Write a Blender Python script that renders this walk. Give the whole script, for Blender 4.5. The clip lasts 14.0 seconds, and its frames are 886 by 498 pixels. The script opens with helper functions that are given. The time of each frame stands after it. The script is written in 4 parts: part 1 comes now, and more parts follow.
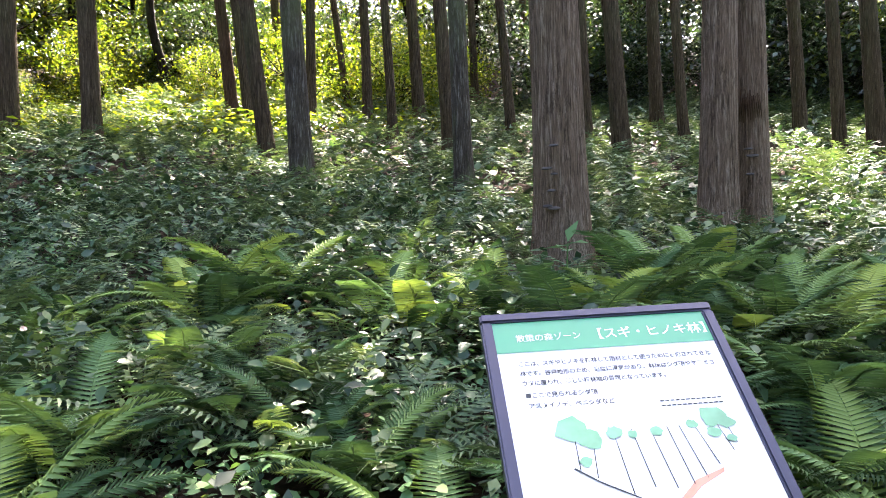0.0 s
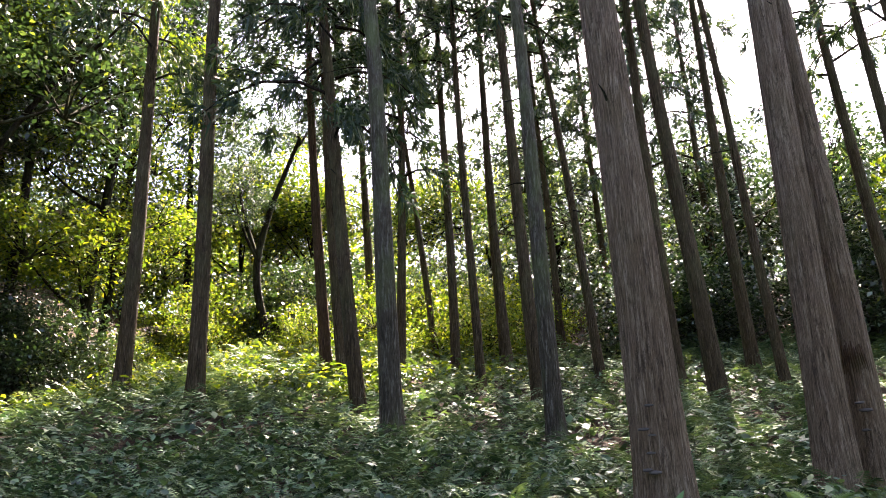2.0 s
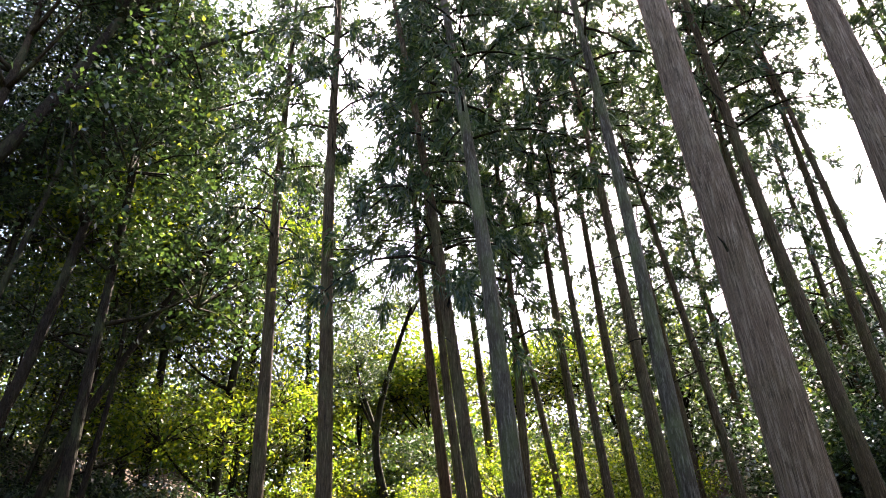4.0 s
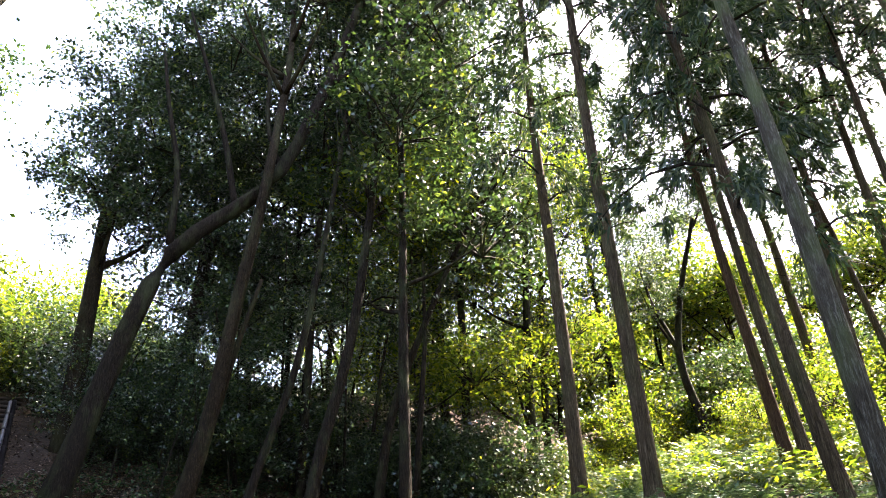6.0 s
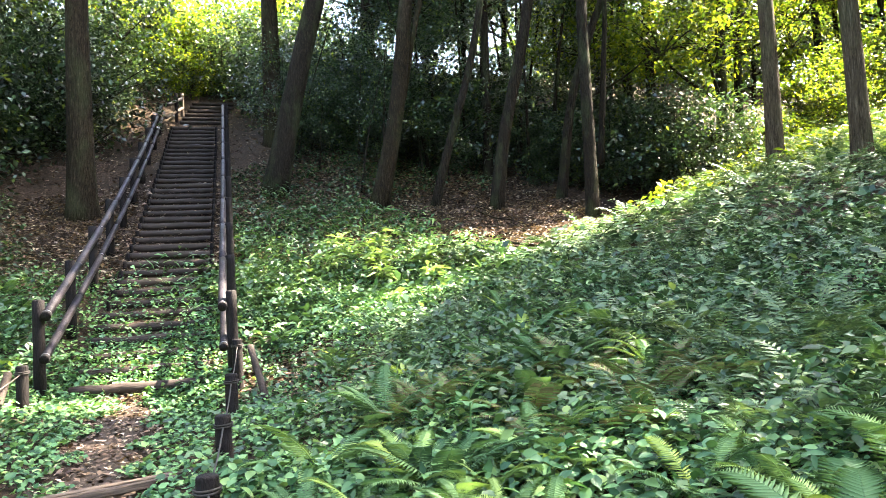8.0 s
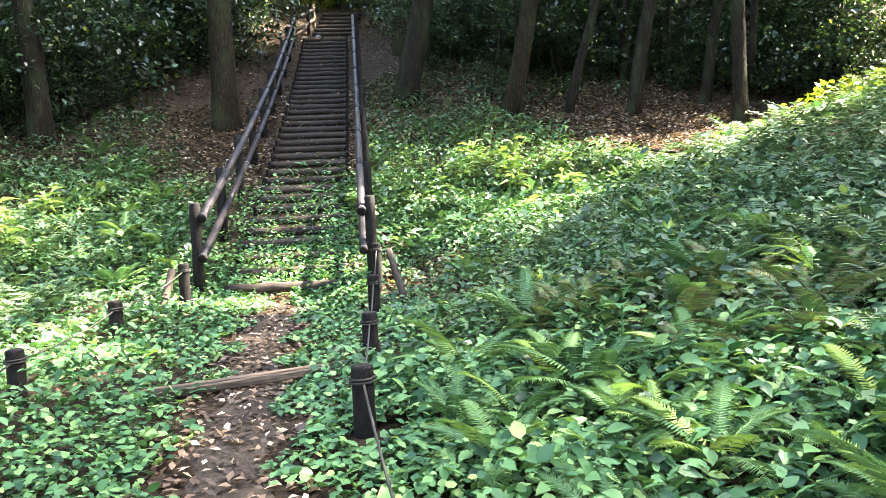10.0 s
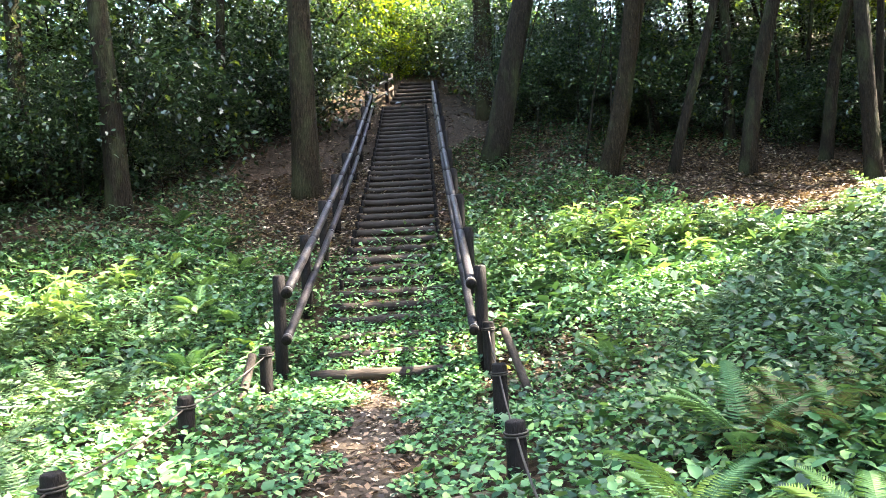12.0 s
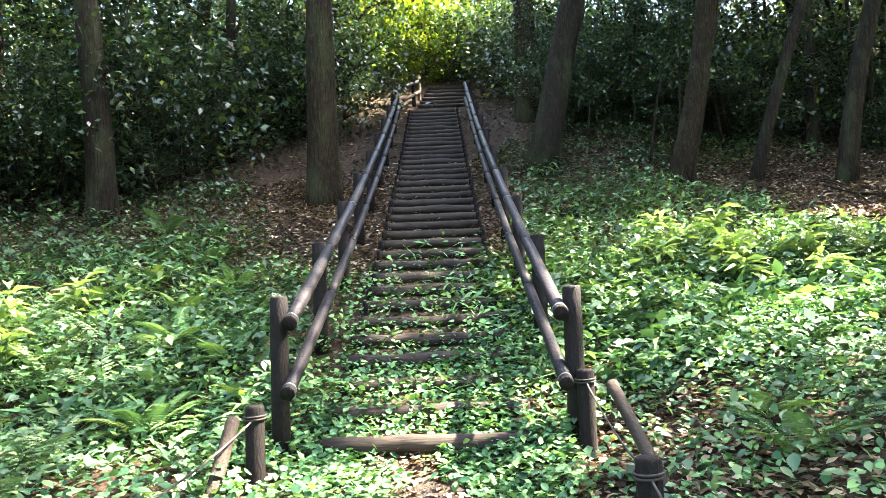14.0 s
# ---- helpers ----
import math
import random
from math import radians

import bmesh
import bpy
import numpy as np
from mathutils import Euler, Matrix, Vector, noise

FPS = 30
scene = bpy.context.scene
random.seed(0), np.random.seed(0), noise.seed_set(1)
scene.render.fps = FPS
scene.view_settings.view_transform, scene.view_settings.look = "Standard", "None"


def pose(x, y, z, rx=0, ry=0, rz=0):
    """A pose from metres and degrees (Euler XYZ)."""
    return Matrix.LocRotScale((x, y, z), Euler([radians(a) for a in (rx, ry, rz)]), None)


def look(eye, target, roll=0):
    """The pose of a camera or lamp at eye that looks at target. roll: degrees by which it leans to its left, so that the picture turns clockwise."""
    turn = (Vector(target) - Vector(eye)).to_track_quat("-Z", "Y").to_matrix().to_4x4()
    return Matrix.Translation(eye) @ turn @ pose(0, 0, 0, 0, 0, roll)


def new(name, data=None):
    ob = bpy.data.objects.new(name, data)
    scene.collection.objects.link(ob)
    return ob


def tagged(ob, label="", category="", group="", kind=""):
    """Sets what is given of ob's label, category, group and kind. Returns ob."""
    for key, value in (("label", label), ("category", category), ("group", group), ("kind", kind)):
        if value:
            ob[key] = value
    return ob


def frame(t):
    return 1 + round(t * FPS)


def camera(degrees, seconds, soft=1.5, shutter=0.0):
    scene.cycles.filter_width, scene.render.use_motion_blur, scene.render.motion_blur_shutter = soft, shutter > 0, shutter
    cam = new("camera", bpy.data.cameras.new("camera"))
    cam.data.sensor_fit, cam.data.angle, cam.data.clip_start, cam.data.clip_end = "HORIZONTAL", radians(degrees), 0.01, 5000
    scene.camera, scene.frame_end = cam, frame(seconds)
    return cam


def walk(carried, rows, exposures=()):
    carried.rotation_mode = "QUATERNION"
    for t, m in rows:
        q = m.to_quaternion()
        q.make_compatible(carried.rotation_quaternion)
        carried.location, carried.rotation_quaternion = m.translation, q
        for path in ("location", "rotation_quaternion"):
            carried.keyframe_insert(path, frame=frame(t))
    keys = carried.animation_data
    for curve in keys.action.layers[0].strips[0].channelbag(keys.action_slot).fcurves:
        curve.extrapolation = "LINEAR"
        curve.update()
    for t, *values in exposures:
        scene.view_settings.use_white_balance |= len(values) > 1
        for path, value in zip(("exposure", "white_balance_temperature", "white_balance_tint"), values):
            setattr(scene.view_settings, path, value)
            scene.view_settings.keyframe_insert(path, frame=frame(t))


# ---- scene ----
cam = camera(62.4, 14.0, 0.9)
METRES, EYE, TILT, LEAN, TURN = 5.0, 1.5, -1.2, 1.5, 0.0
ROWS = [
    (0.0, 0.0, 0.0, 0.0, 0.0, 0.0, -0.0),
    (0.5, -0.0013, -0.0098, 0.0085, 2.05, 4.81, 0.07),
    (1.0, -0.0022, -0.016, 0.0165, 3.75, 9.7, 0.08),
    (1.5, -0.0042, -0.0202, 0.0234, 5.25, 14.65, 0.14),
    (2.0, -0.0062, -0.0216, 0.0306, 6.77, 18.81, 0.11),
    (4.5, -0.039, -0.0331, 0.0542, 21.87, 32.54, 0.39),
    (5.0, -0.051, -0.0375, 0.0517, 29.19, 32.05, 0.23),
    (5.5, -0.061, -0.0316, 0.0494, 35.2, 29.83, 0.26),
    (6.0, -0.0702, -0.0294, 0.0487, 39.59, 26.2, 0.39),
    (6.5, -0.0769, -0.0212, 0.0407, 43.71, 20.9, 0.37),
    (7.0, -0.0852, -0.0245, 0.0287, 47.53, 14.16, 0.41),
    (7.5, -0.095, -0.0233, 0.0144, 51.09, 7.29, 0.65),
    (8.0, -0.1047, -0.023, 0.0047, 53.63, 2.39, 1.05),
    (10.5, -0.1719, -0.0351, -0.0144, 64.82, -4.19, 1.31),
    (11.0, -0.2419, -0.0182, -0.0052, 66.46, -2.14, 1.23),
    (11.5, -0.3288, -0.0235, -0.0072, 67.47, 0.03, 1.41),
    (12.0, -0.435, -0.0182, -0.0145, 68.46, 1.42, 1.3),
    (12.5, -0.5441, -0.0016, -0.0179, 69.07, 2.36, 1.12),
    (13.0, -0.6643, 0.0194, -0.0192, 69.52, 2.81, 0.96),
    (13.5, -0.7856, 0.0522, -0.0171, 69.79, 2.98, 0.68),
    (14.0, -0.9033, 0.0786, -0.0142, 69.77, 3.07, 0.49),
]
walk(cam, [(t, pose(0, 0, EYE, TILT, LEAN, TURN) @ pose(METRES * x, METRES * y, METRES * z, 90 + pitch, roll, yaw)) for t, x, y, z, yaw, pitch, roll in ROWS],
     [(0.0, 4.6, 6800, 25), (1.0, 4.5, 6850, 25), (2.0, 4.08, 6900, 26), (4.5, 4.25, 6900, 26), (6.5, 4.75, 6900, 25), (7.5, 5.15, 6900, 19), (8.0, 5.28, 6900, 13), (10.5, 5.38, 6800, 9), (14.0, 5.42, 6800, 8)])

# ---- light ----
SUN_TO = Vector((0.107, 0.606, 0.788)).normalized()
world = bpy.data.worlds.new("sky")
scene.world = world
world.use_nodes = True
wn = world.node_tree
sky = wn.nodes.new("ShaderNodeTexSky")
sky.sky_type = "NISHITA"
sky.sun_disc = False
sky.sun_elevation = math.asin(SUN_TO.z)
sky.sun_rotation = math.atan2(SUN_TO.x, SUN_TO.y)
sky.air_density, sky.dust_density = 1.0, 2.5
wn.nodes["Background"].inputs["Strength"].default_value = 0.076
wn.links.new(sky.outputs[0], wn.nodes["Background"].inputs[0])
sun = new("sun", bpy.data.lights.new("sun", "SUN"))
sun.data.energy, sun.data.angle, sun.data.color = 3.7, radians(0.6), (1.0, 0.93, 0.8)
sun.matrix_world = look(SUN_TO * 60, (0, 0, 0))



# ---- materials ----
def shader(name):
    m = bpy.data.materials.new(name)
    m.use_nodes = True
    nt = m.node_tree
    return m, nt, nt.nodes["Principled BSDF"]


def node(nt, kind, **inputs):
    n = nt.nodes.new(kind)
    for k, v in inputs.items():
        n.inputs[k.replace("_", " ")].default_value = v
    return n


def ramp(nt, source, stops):
    r = nt.nodes.new("ShaderNodeValToRGB")
    e = r.color_ramp.elements
    while len(e) < len(stops):
        e.new(0.5)
    for k, (p, c) in zip(e, stops):
        k.position, k.color = p, (*c, 1)
    nt.links.new(source, r.inputs[0])
    return r.outputs[0]


def blend(nt, fac, a, b, mode="MIX"):
    n = nt.nodes.new("ShaderNodeMix")
    n.data_type, n.blend_type = "RGBA", mode
    for sock, v in ((n.inputs[0], fac), (n.inputs[6], a), (n.inputs[7], b)):
        if isinstance(v, (int, float)):
            sock.default_value = v
        elif isinstance(v, tuple):
            sock.default_value = (*v, 1)
        else:
            nt.links.new(v, sock)
    return n.outputs[2]


def coords(nt, scale=(1, 1, 1), which="Object"):
    tc = nt.nodes.new("ShaderNodeTexCoord")
    mp = nt.nodes.new("ShaderNodeMapping")
    mp.inputs["Scale"].default_value = scale
    nt.links.new(tc.outputs[which], mp.inputs["Vector"])
    return mp.outputs[0]


def noisy(nt, vec, scale, detail=4.0, rough=0.6):
    n = node(nt, "ShaderNodeTexNoise", Scale=scale, Detail=detail, Roughness=rough)
    nt.links.new(vec, n.inputs["Vector"])
    return n.outputs["Fac"]


def bump(nt, p, height, strength, dist):
    b = node(nt, "ShaderNodeBump", Strength=strength, Distance=dist)
    nt.links.new(height, b.inputs["Height"])
    nt.links.new(b.outputs[0], p.inputs["Normal"])


def bark(name, dark, mid, light, stretch, moss=0.0, strength=0.8):
    m, nt, p = shader(name)
    v = coords(nt, stretch)
    fibre = noisy(nt, v, 5.0, 6, 0.65)
    patch = noisy(nt, coords(nt, (1, 1, 0.5)), 1.3, 3)
    col = ramp(nt, fibre, ((0.3, dark), (0.5, mid), (0.72, light)))
    col = blend(nt, ramp(nt, patch, ((0.48, (0, 0, 0)), (0.72, (0.45, 0.45, 0.45)))), col, light)
    strip = noisy(nt, coords(nt, (stretch[0] * 0.35, stretch[1] * 0.35, stretch[2] * 1.1)), 4.0, 5, 0.7)
    col = blend(nt, ramp(nt, strip, ((0.40, (0.8, 0.8, 0.8)), (0.50, (0, 0, 0)))), col, mid)
    col = blend(nt, ramp(nt, strip, ((0.56, (0, 0, 0)), (0.60, (0.7, 0.7, 0.7)), (0.64, (0, 0, 0)))), col, dark)
    fine = noisy(nt, coords(nt, (stretch[0] * 4, stretch[1] * 4, stretch[2] * 2)), 6.0, 4)
    col = blend(nt, ramp(nt, fine, ((0.35, (0.75, 0.75, 0.75)), (0.55, (0, 0, 0)))), col, dark)
    if moss:
        green = ramp(nt, noisy(nt, coords(nt, (1, 1, 0.4)), 2.2, 5), ((0.48, (0, 0, 0)), (0.66, (moss, moss, moss))))
        col = blend(nt, green, col, (0.10, 0.13, 0.05))
    nt.links.new(col, p.inputs["Base Color"])
    p.inputs["Roughness"].default_value = 0.9
    p.inputs["Specular IOR Level"].default_value = 0.08
    bump(nt, p, fibre, strength, 0.06)
    return m


def leafy(name, stops, trans=0.35, rough=0.45, gloss=0.35, piece=False):
    """Thin leaves: a glossy upper side and light that shines through."""
    m, nt, p = shader(name)
    if piece == "sward":
        rnd = ramp(nt, noisy(nt, coords(nt), 5.0, 4, 0.75), ((0.32, (0, 0, 0)), (0.72, (1, 1, 1))))
    elif piece:
        rnd = nt.nodes.new("ShaderNodeObjectInfo").outputs["Random"]
    else:
        rnd = nt.nodes.new("ShaderNodeNewGeometry").outputs["Random Per Island"]
    col = ramp(nt, rnd, stops)
    big = noisy(nt, coords(nt, (1, 1, 1)), 0.55, 3)
    col = blend(nt, ramp(nt, big, ((0.35, (0, 0, 0)), (0.7, (0.55, 0.55, 0.55)))), col, blend(nt, 1.0, col, (1.15, 1.05, 0.7), "MULTIPLY"))
    nt.links.new(col, p.inputs["Base Color"])
    p.inputs["Roughness"].default_value = rough
    p.inputs["Specular IOR Level"].default_value = gloss
    t = nt.nodes.new("ShaderNodeBsdfTranslucent")
    nt.links.new(blend(nt, 1.0, col, (1.3, 1.35, 0.65), "MULTIPLY"), t.inputs["Color"])
    mx = nt.nodes.new("ShaderNodeMixShader")
    mx.inputs[0].default_value = trans
    nt.links.new(p.outputs[0], mx.inputs[1])
    nt.links.new(t.outputs[0], mx.inputs[2])
    nt.links.new(mx.outputs[0], nt.nodes["Material Output"].inputs["Surface"])
    return m


def wood(name, dark, light, rough=0.6, stretch=(14, 14, 1.2), strength=0.5):
    m, nt, p = shader(name)
    f = noisy(nt, coords(nt, stretch), 4.0, 6, 0.6)
    s = noisy(nt, coords(nt, (1, 1, 1)), 3.0, 4)
    col = ramp(nt, f, ((0.3, dark), (0.7, light)))
    rnd = nt.nodes.new("ShaderNodeObjectInfo").outputs["Random"]
    col = blend(nt, ramp(nt, s, ((0.4, (0, 0, 0)), (0.7, (0.6, 0.6, 0.6)))), col, dark)
    col = blend(nt, ramp(nt, rnd, ((0.0, (0, 0, 0)), (1.0, (0.4, 0.4, 0.4)))), col, light)
    nt.links.new(col, p.inputs["Base Color"])
    p.inputs["Roughness"].default_value = rough
    p.inputs["Specular IOR Level"].default_value = 0.5 if rough < 0.5 else 0.15
    bump(nt, p, f, strength, 0.01)
    return m


def plain(name, col, rough=0.5, metal=0.0, vary=0.15):
    m, nt, p = shader(name)
    n = noisy(nt, coords(nt), 9.0, 5)
    lo = tuple(c * (1 - vary) for c in col)
    nt.links.new(ramp(nt, n, ((0.3, lo), (0.7, col))), p.inputs["Base Color"])
    p.inputs["Roughness"].default_value, p.inputs["Metallic"].default_value = rough, metal
    return m


BARK_CEDAR = bark("cedar_bark", (0.015, 0.010, 0.006), (0.062, 0.043, 0.024), (0.155, 0.118, 0.074), (9, 9, 0.6), 0.2, 1.0)
BARK_PALE = bark("peeling_cedar_bark", (0.038, 0.025, 0.017), (0.185, 0.130, 0.088), (0.38, 0.305, 0.23), (10, 10, 0.6), 0.10, 1.0)
BARK_RED = bark("reddish_cedar_bark", (0.02, 0.011, 0.006), (0.07, 0.040, 0.022), (0.14, 0.088, 0.052), (7, 7, 0.5), 0.15, 1.0)
BARK_MOSS = bark("lichen_cedar_bark", (0.02, 0.016, 0.011), (0.06, 0.05, 0.035), (0.19, 0.18, 0.15), (7, 7, 0.8), 0.5, 0.9)
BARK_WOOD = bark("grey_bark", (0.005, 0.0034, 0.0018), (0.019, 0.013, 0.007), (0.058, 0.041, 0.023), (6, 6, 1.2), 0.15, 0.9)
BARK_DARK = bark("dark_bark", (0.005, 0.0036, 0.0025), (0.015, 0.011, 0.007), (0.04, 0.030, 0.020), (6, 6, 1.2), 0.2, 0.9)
FERN = leafy("fern_green", ((0.0, (0.024, 0.046, 0.026)), (0.45, (0.086, 0.140, 0.074)), (0.8, (0.18, 0.24, 0.115)), (1.0, (0.29, 0.34, 0.13))), 0.16, 0.55, 0.2, "sward")
FERN_PIECE = leafy("fern_frond_green", ((0.0, (0.045, 0.100, 0.045)), (0.5, (0.105, 0.190, 0.080)), (0.85, (0.18, 0.28, 0.095)), (1.0, (0.30, 0.38, 0.10))), 0.22, 0.55, 0.12, True)
FERN_BROWN = leafy("dead_fern_brown", ((0.0, (0.10, 0.10, 0.05)), (0.4, (0.19, 0.16, 0.095)), (0.6, (0.12, 0.18, 0.07)), (1.0, (0.17, 0.25, 0.09))), 0.2, 0.7, 0.15)
HERB = leafy("herb_green", ((0.0, (0.012, 0.046, 0.022)), (0.45, (0.069, 0.160, 0.068)), (0.85, (0.136, 0.250, 0.096)), (1.0, (0.23, 0.33, 0.12))), 0.19, 0.52, 0.2)
IVY = leafy("dark_groundcover", ((0.0, (0.012, 0.034, 0.016)), (0.5, (0.036, 0.082, 0.038)), (0.85, (0.075, 0.135, 0.060)), (1.0, (0.14, 0.20, 0.08))), 0.22, 0.42, 0.32)
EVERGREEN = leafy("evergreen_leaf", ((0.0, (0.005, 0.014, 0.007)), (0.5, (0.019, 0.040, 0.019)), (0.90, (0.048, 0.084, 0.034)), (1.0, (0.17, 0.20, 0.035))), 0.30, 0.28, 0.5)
# yellow-green foliage colour with the sunshine on and through the leaves put in
SUNLEAF = leafy("sunlit_leaf", ((0.0, (0.024, 0.046, 0.008)), (0.5, (0.068, 0.112, 0.011)), (0.85, (0.145, 0.178, 0.015)), (1.0, (0.25, 0.25, 0.020))), 0.5, 0.5, 0.2)
NEEDLE = leafy("cedar_needles", ((0.0, (0.010, 0.024, 0.012)), (0.6, (0.024, 0.048, 0.022)), (1.0, (0.06, 0.085, 0.028))), 0.24, 0.55, 0.3)
DRYLEAF = leafy("dry_leaves", ((0.0, (0.022, 0.012, 0.008)), (0.45, (0.085, 0.050, 0.032)), (0.8, (0.22, 0.145, 0.095)), (1.0, (0.50, 0.40, 0.31))), 0.1, 0.6, 0.35)
SASA = leafy("bamboo_grass_green", ((0.0, (0.09, 0.16, 0.05)), (1.0, (0.19, 0.27, 0.10))), 0.35, 0.4, 0.5)
POST = wood("dark_post_wood", (0.0035, 0.0025, 0.0022), (0.016, 0.0115, 0.0105), 0.75, (16, 16, 6), 1.0)
RAIL = wood("rail_wood", (0.005, 0.004, 0.005), (0.026, 0.021, 0.023), 0.50, (9, 9, 9), 0.7)
LOG = wood("step_log_wood", (0.008, 0.0055, 0.0042), (0.046, 0.033, 0.025), 0.75, (1.2, 14, 14), 0.9)
PLANK = wood("weathered_plank", (0.035, 0.025, 0.019), (0.16, 0.115, 0.082), 0.8, (1.5, 20, 20), 0.8)
BAND = plain("grey_rail_band", (0.10, 0.095, 0.10), 0.5)
ROPE = plain("weathered_rope", (0.038, 0.029, 0.022), 0.9, 0, 0.5)
FRAME = plain("dark_violet_grey_frame", (0.03, 0.03, 0.06), 0.4)
WHITE = plain("white_print", (0.80, 0.80, 0.80), 0.35, 0, 0.02)
GREEN = plain("green_header", (0.06, 0.36, 0.17), 0.35, 0, 0.05)
INK = plain("dark_ink", (0.03, 0.035, 0.035), 0.6)
TEAL = plain("painted_teal", (0.24, 0.54, 0.29), 0.5, 0, 0.4)
ORANGE = plain("painted_orange", (0.75, 0.36, 0.22), 0.5, 0, 0.2)


def ground_material():
    m, nt, p = shader("forest_floor")
    v = coords(nt)
    fine = noisy(nt, v, 28.0, 6, 0.7)
    broad = noisy(nt, v, 0.7, 4)
    cell = node(nt, "ShaderNodeTexVoronoi", Scale=22.0)
    nt.links.new(v, cell.inputs["Vector"])
    sep = nt.nodes.new("ShaderNodeSeparateColor")
    nt.links.new(cell.outputs["Color"], sep.inputs[0])
    litter = ramp(nt, sep.outputs[0], ((0.0, (0.012, 0.007, 0.004)), (0.5, (0.036, 0.022, 0.013)), (1.0, (0.095, 0.062, 0.040))))
    soil = ramp(nt, fine, ((0.3, (0.010, 0.007, 0.004)), (0.7, (0.032, 0.022, 0.014))))
    col = blend(nt, ramp(nt, broad, ((0.4, (0.2, 0.2, 0.2)), (0.6, (0.8, 0.8, 0.8)))), soil, litter)
    nt.links.new(col, p.inputs["Base Color"])
    p.inputs["Roughness"].default_value = 0.95
    p.inputs["Specular IOR Level"].default_value = 0.08
    bump(nt, p, fine, 0.8, 0.03)
    return m


SOIL = ground_material()


def path_material():
    m, nt, p = shader("trodden_earth")
    v = coords(nt)
    fine = noisy(nt, v, 40.0, 6, 0.7)
    col = ramp(nt, fine, ((0.3, (0.035, 0.025, 0.018)), (0.7, (0.10, 0.075, 0.055))))
    col = blend(nt, ramp(nt, noisy(nt, v, 3.0, 4), ((0.4, (0, 0, 0)), (0.7, (0.7, 0.7, 0.7)))), col, (0.035, 0.025, 0.017))
    nt.links.new(col, p.inputs["Base Color"])
    p.inputs["Roughness"].default_value = 0.95
    p.inputs["Specular IOR Level"].default_value = 0.08
    bump(nt, p, fine, 0.8, 0.02)
    return m


TROD = path_material()


# ---- mesh helpers ----
def fast_mesh(name, verts, faces, material, smooth=False):
    """One mesh from arrays; faces all have the same number of corners."""
    verts, faces = np.asarray(verts, np.float32), np.asarray(faces, np.int32)
    me = bpy.data.meshes.new(name)
    n, k = faces.shape
    me.vertices.add(len(verts))
    me.vertices.foreach_set("co", verts.ravel())
    me.loops.add(n * k)
    me.loops.foreach_set("vertex_index", faces.ravel())
    me.polygons.add(n)
    me.polygons.foreach_set("loop_start", np.arange(0, n * k, k, dtype=np.int32))
    me.update(calc_edges=True)
    if smooth:
        me.polygons.foreach_set("use_smooth", np.ones(n, bool))
    me.materials.append(material)
    me.validate()
    return me


def child(name, me, parent, label=""):
    ob = new(name, me)
    ob.parent = parent
    return tagged(ob, label)


def part(name, bm, material, parent, label=""):
    me = bpy.data.meshes.new(name)
    bm.to_mesh(me)
    bm.free()
    me.materials.append(material)
    return child(name, me, parent, label)


def empty(name, m, label, category, group="", kind=""):
    ob = new(name)
    ob.matrix_world = m
    return tagged(ob, label, category, group, kind)


def tube(points, radii, sides=10, lumps=0.0, cap=True, seed=0):
    """Verts and quads of a tapering round stem through the points."""
    pts = np.array(points, float)
    n = len(pts)
    r = np.broadcast_to(np.asarray(radii, float), (n,)).copy()
    tang = np.gradient(pts, axis=0)
    tang /= np.linalg.norm(tang, axis=1)[:, None] + 1e-9
    ref = np.where(np.abs(tang[:, 2:3]) > 0.85, [[1.0, 0, 0]], [[0, 0, 1.0]])
    a = np.cross(tang, ref)
    a /= np.linalg.norm(a, axis=1)[:, None]
    b = np.cross(tang, a)
    ang = np.linspace(0, 2 * np.pi, sides, endpoint=False)
    lr = np.random.default_rng(seed)
    wob = 1 + lumps * (lr.normal(size=(1, sides)) * 0.7 + lr.normal(size=(n, sides)) * 0.35)
    ring = (np.cos(ang)[None, :, None] * a[:, None] + np.sin(ang)[None, :, None] * b[:, None]) * (r[:, None] * wob)[:, :, None]
    v = (pts[:, None] + ring).reshape(-1, 3)
    i, j = np.meshgrid(np.arange(n - 1), np.arange(sides), indexing="ij")
    k = (j + 1) % sides
    f = np.stack([i * sides + j, i * sides + k, (i + 1) * sides + k, (i + 1) * sides + j], -1).reshape(-1, 4)
    if cap:
        c = len(v)
        v = np.vstack([v, pts[:1], pts[-1:]])
        s = np.arange(0, sides, 2)
        low = np.stack([np.full_like(s, c), (s + 2) % sides, (s + 1) % sides, s], -1)
        top = np.stack([np.full_like(s, c + 1), (n - 1) * sides + s, (n - 1) * sides + (s + 1) % sides, (n - 1) * sides + (s + 2) % sides], -1)
        f = np.vstack([f, low, top])
    return v, f


def join(pieces):
    vs, fs, o = [], [], 0
    for v, f in pieces:
        vs.append(v)
        fs.append(np.asarray(f) + o)
        o += len(v)
    return np.vstack(vs), np.vstack(fs)


def spin(yaw, pitch, roll):
    """Rotations: leaf along +y, face up +z; rolled, then pitched up, then turned."""
    cy, sy, cp, sp, cr, sr = np.cos(yaw), np.sin(yaw), np.cos(pitch), np.sin(pitch), np.cos(roll), np.sin(roll)
    o, z = np.ones_like(cy), np.zeros_like(cy)
    rz = np.stack([cy, -sy, z, sy, cy, z, z, z, o], -1).reshape(-1, 3, 3)
    rx = np.stack([o, z, z, z, cp, -sp, z, sp, cp], -1).reshape(-1, 3, 3)
    ry = np.stack([cr, z, sr, z, o, z, -sr, z, cr], -1).reshape(-1, 3, 3)
    return rz @ rx @ ry


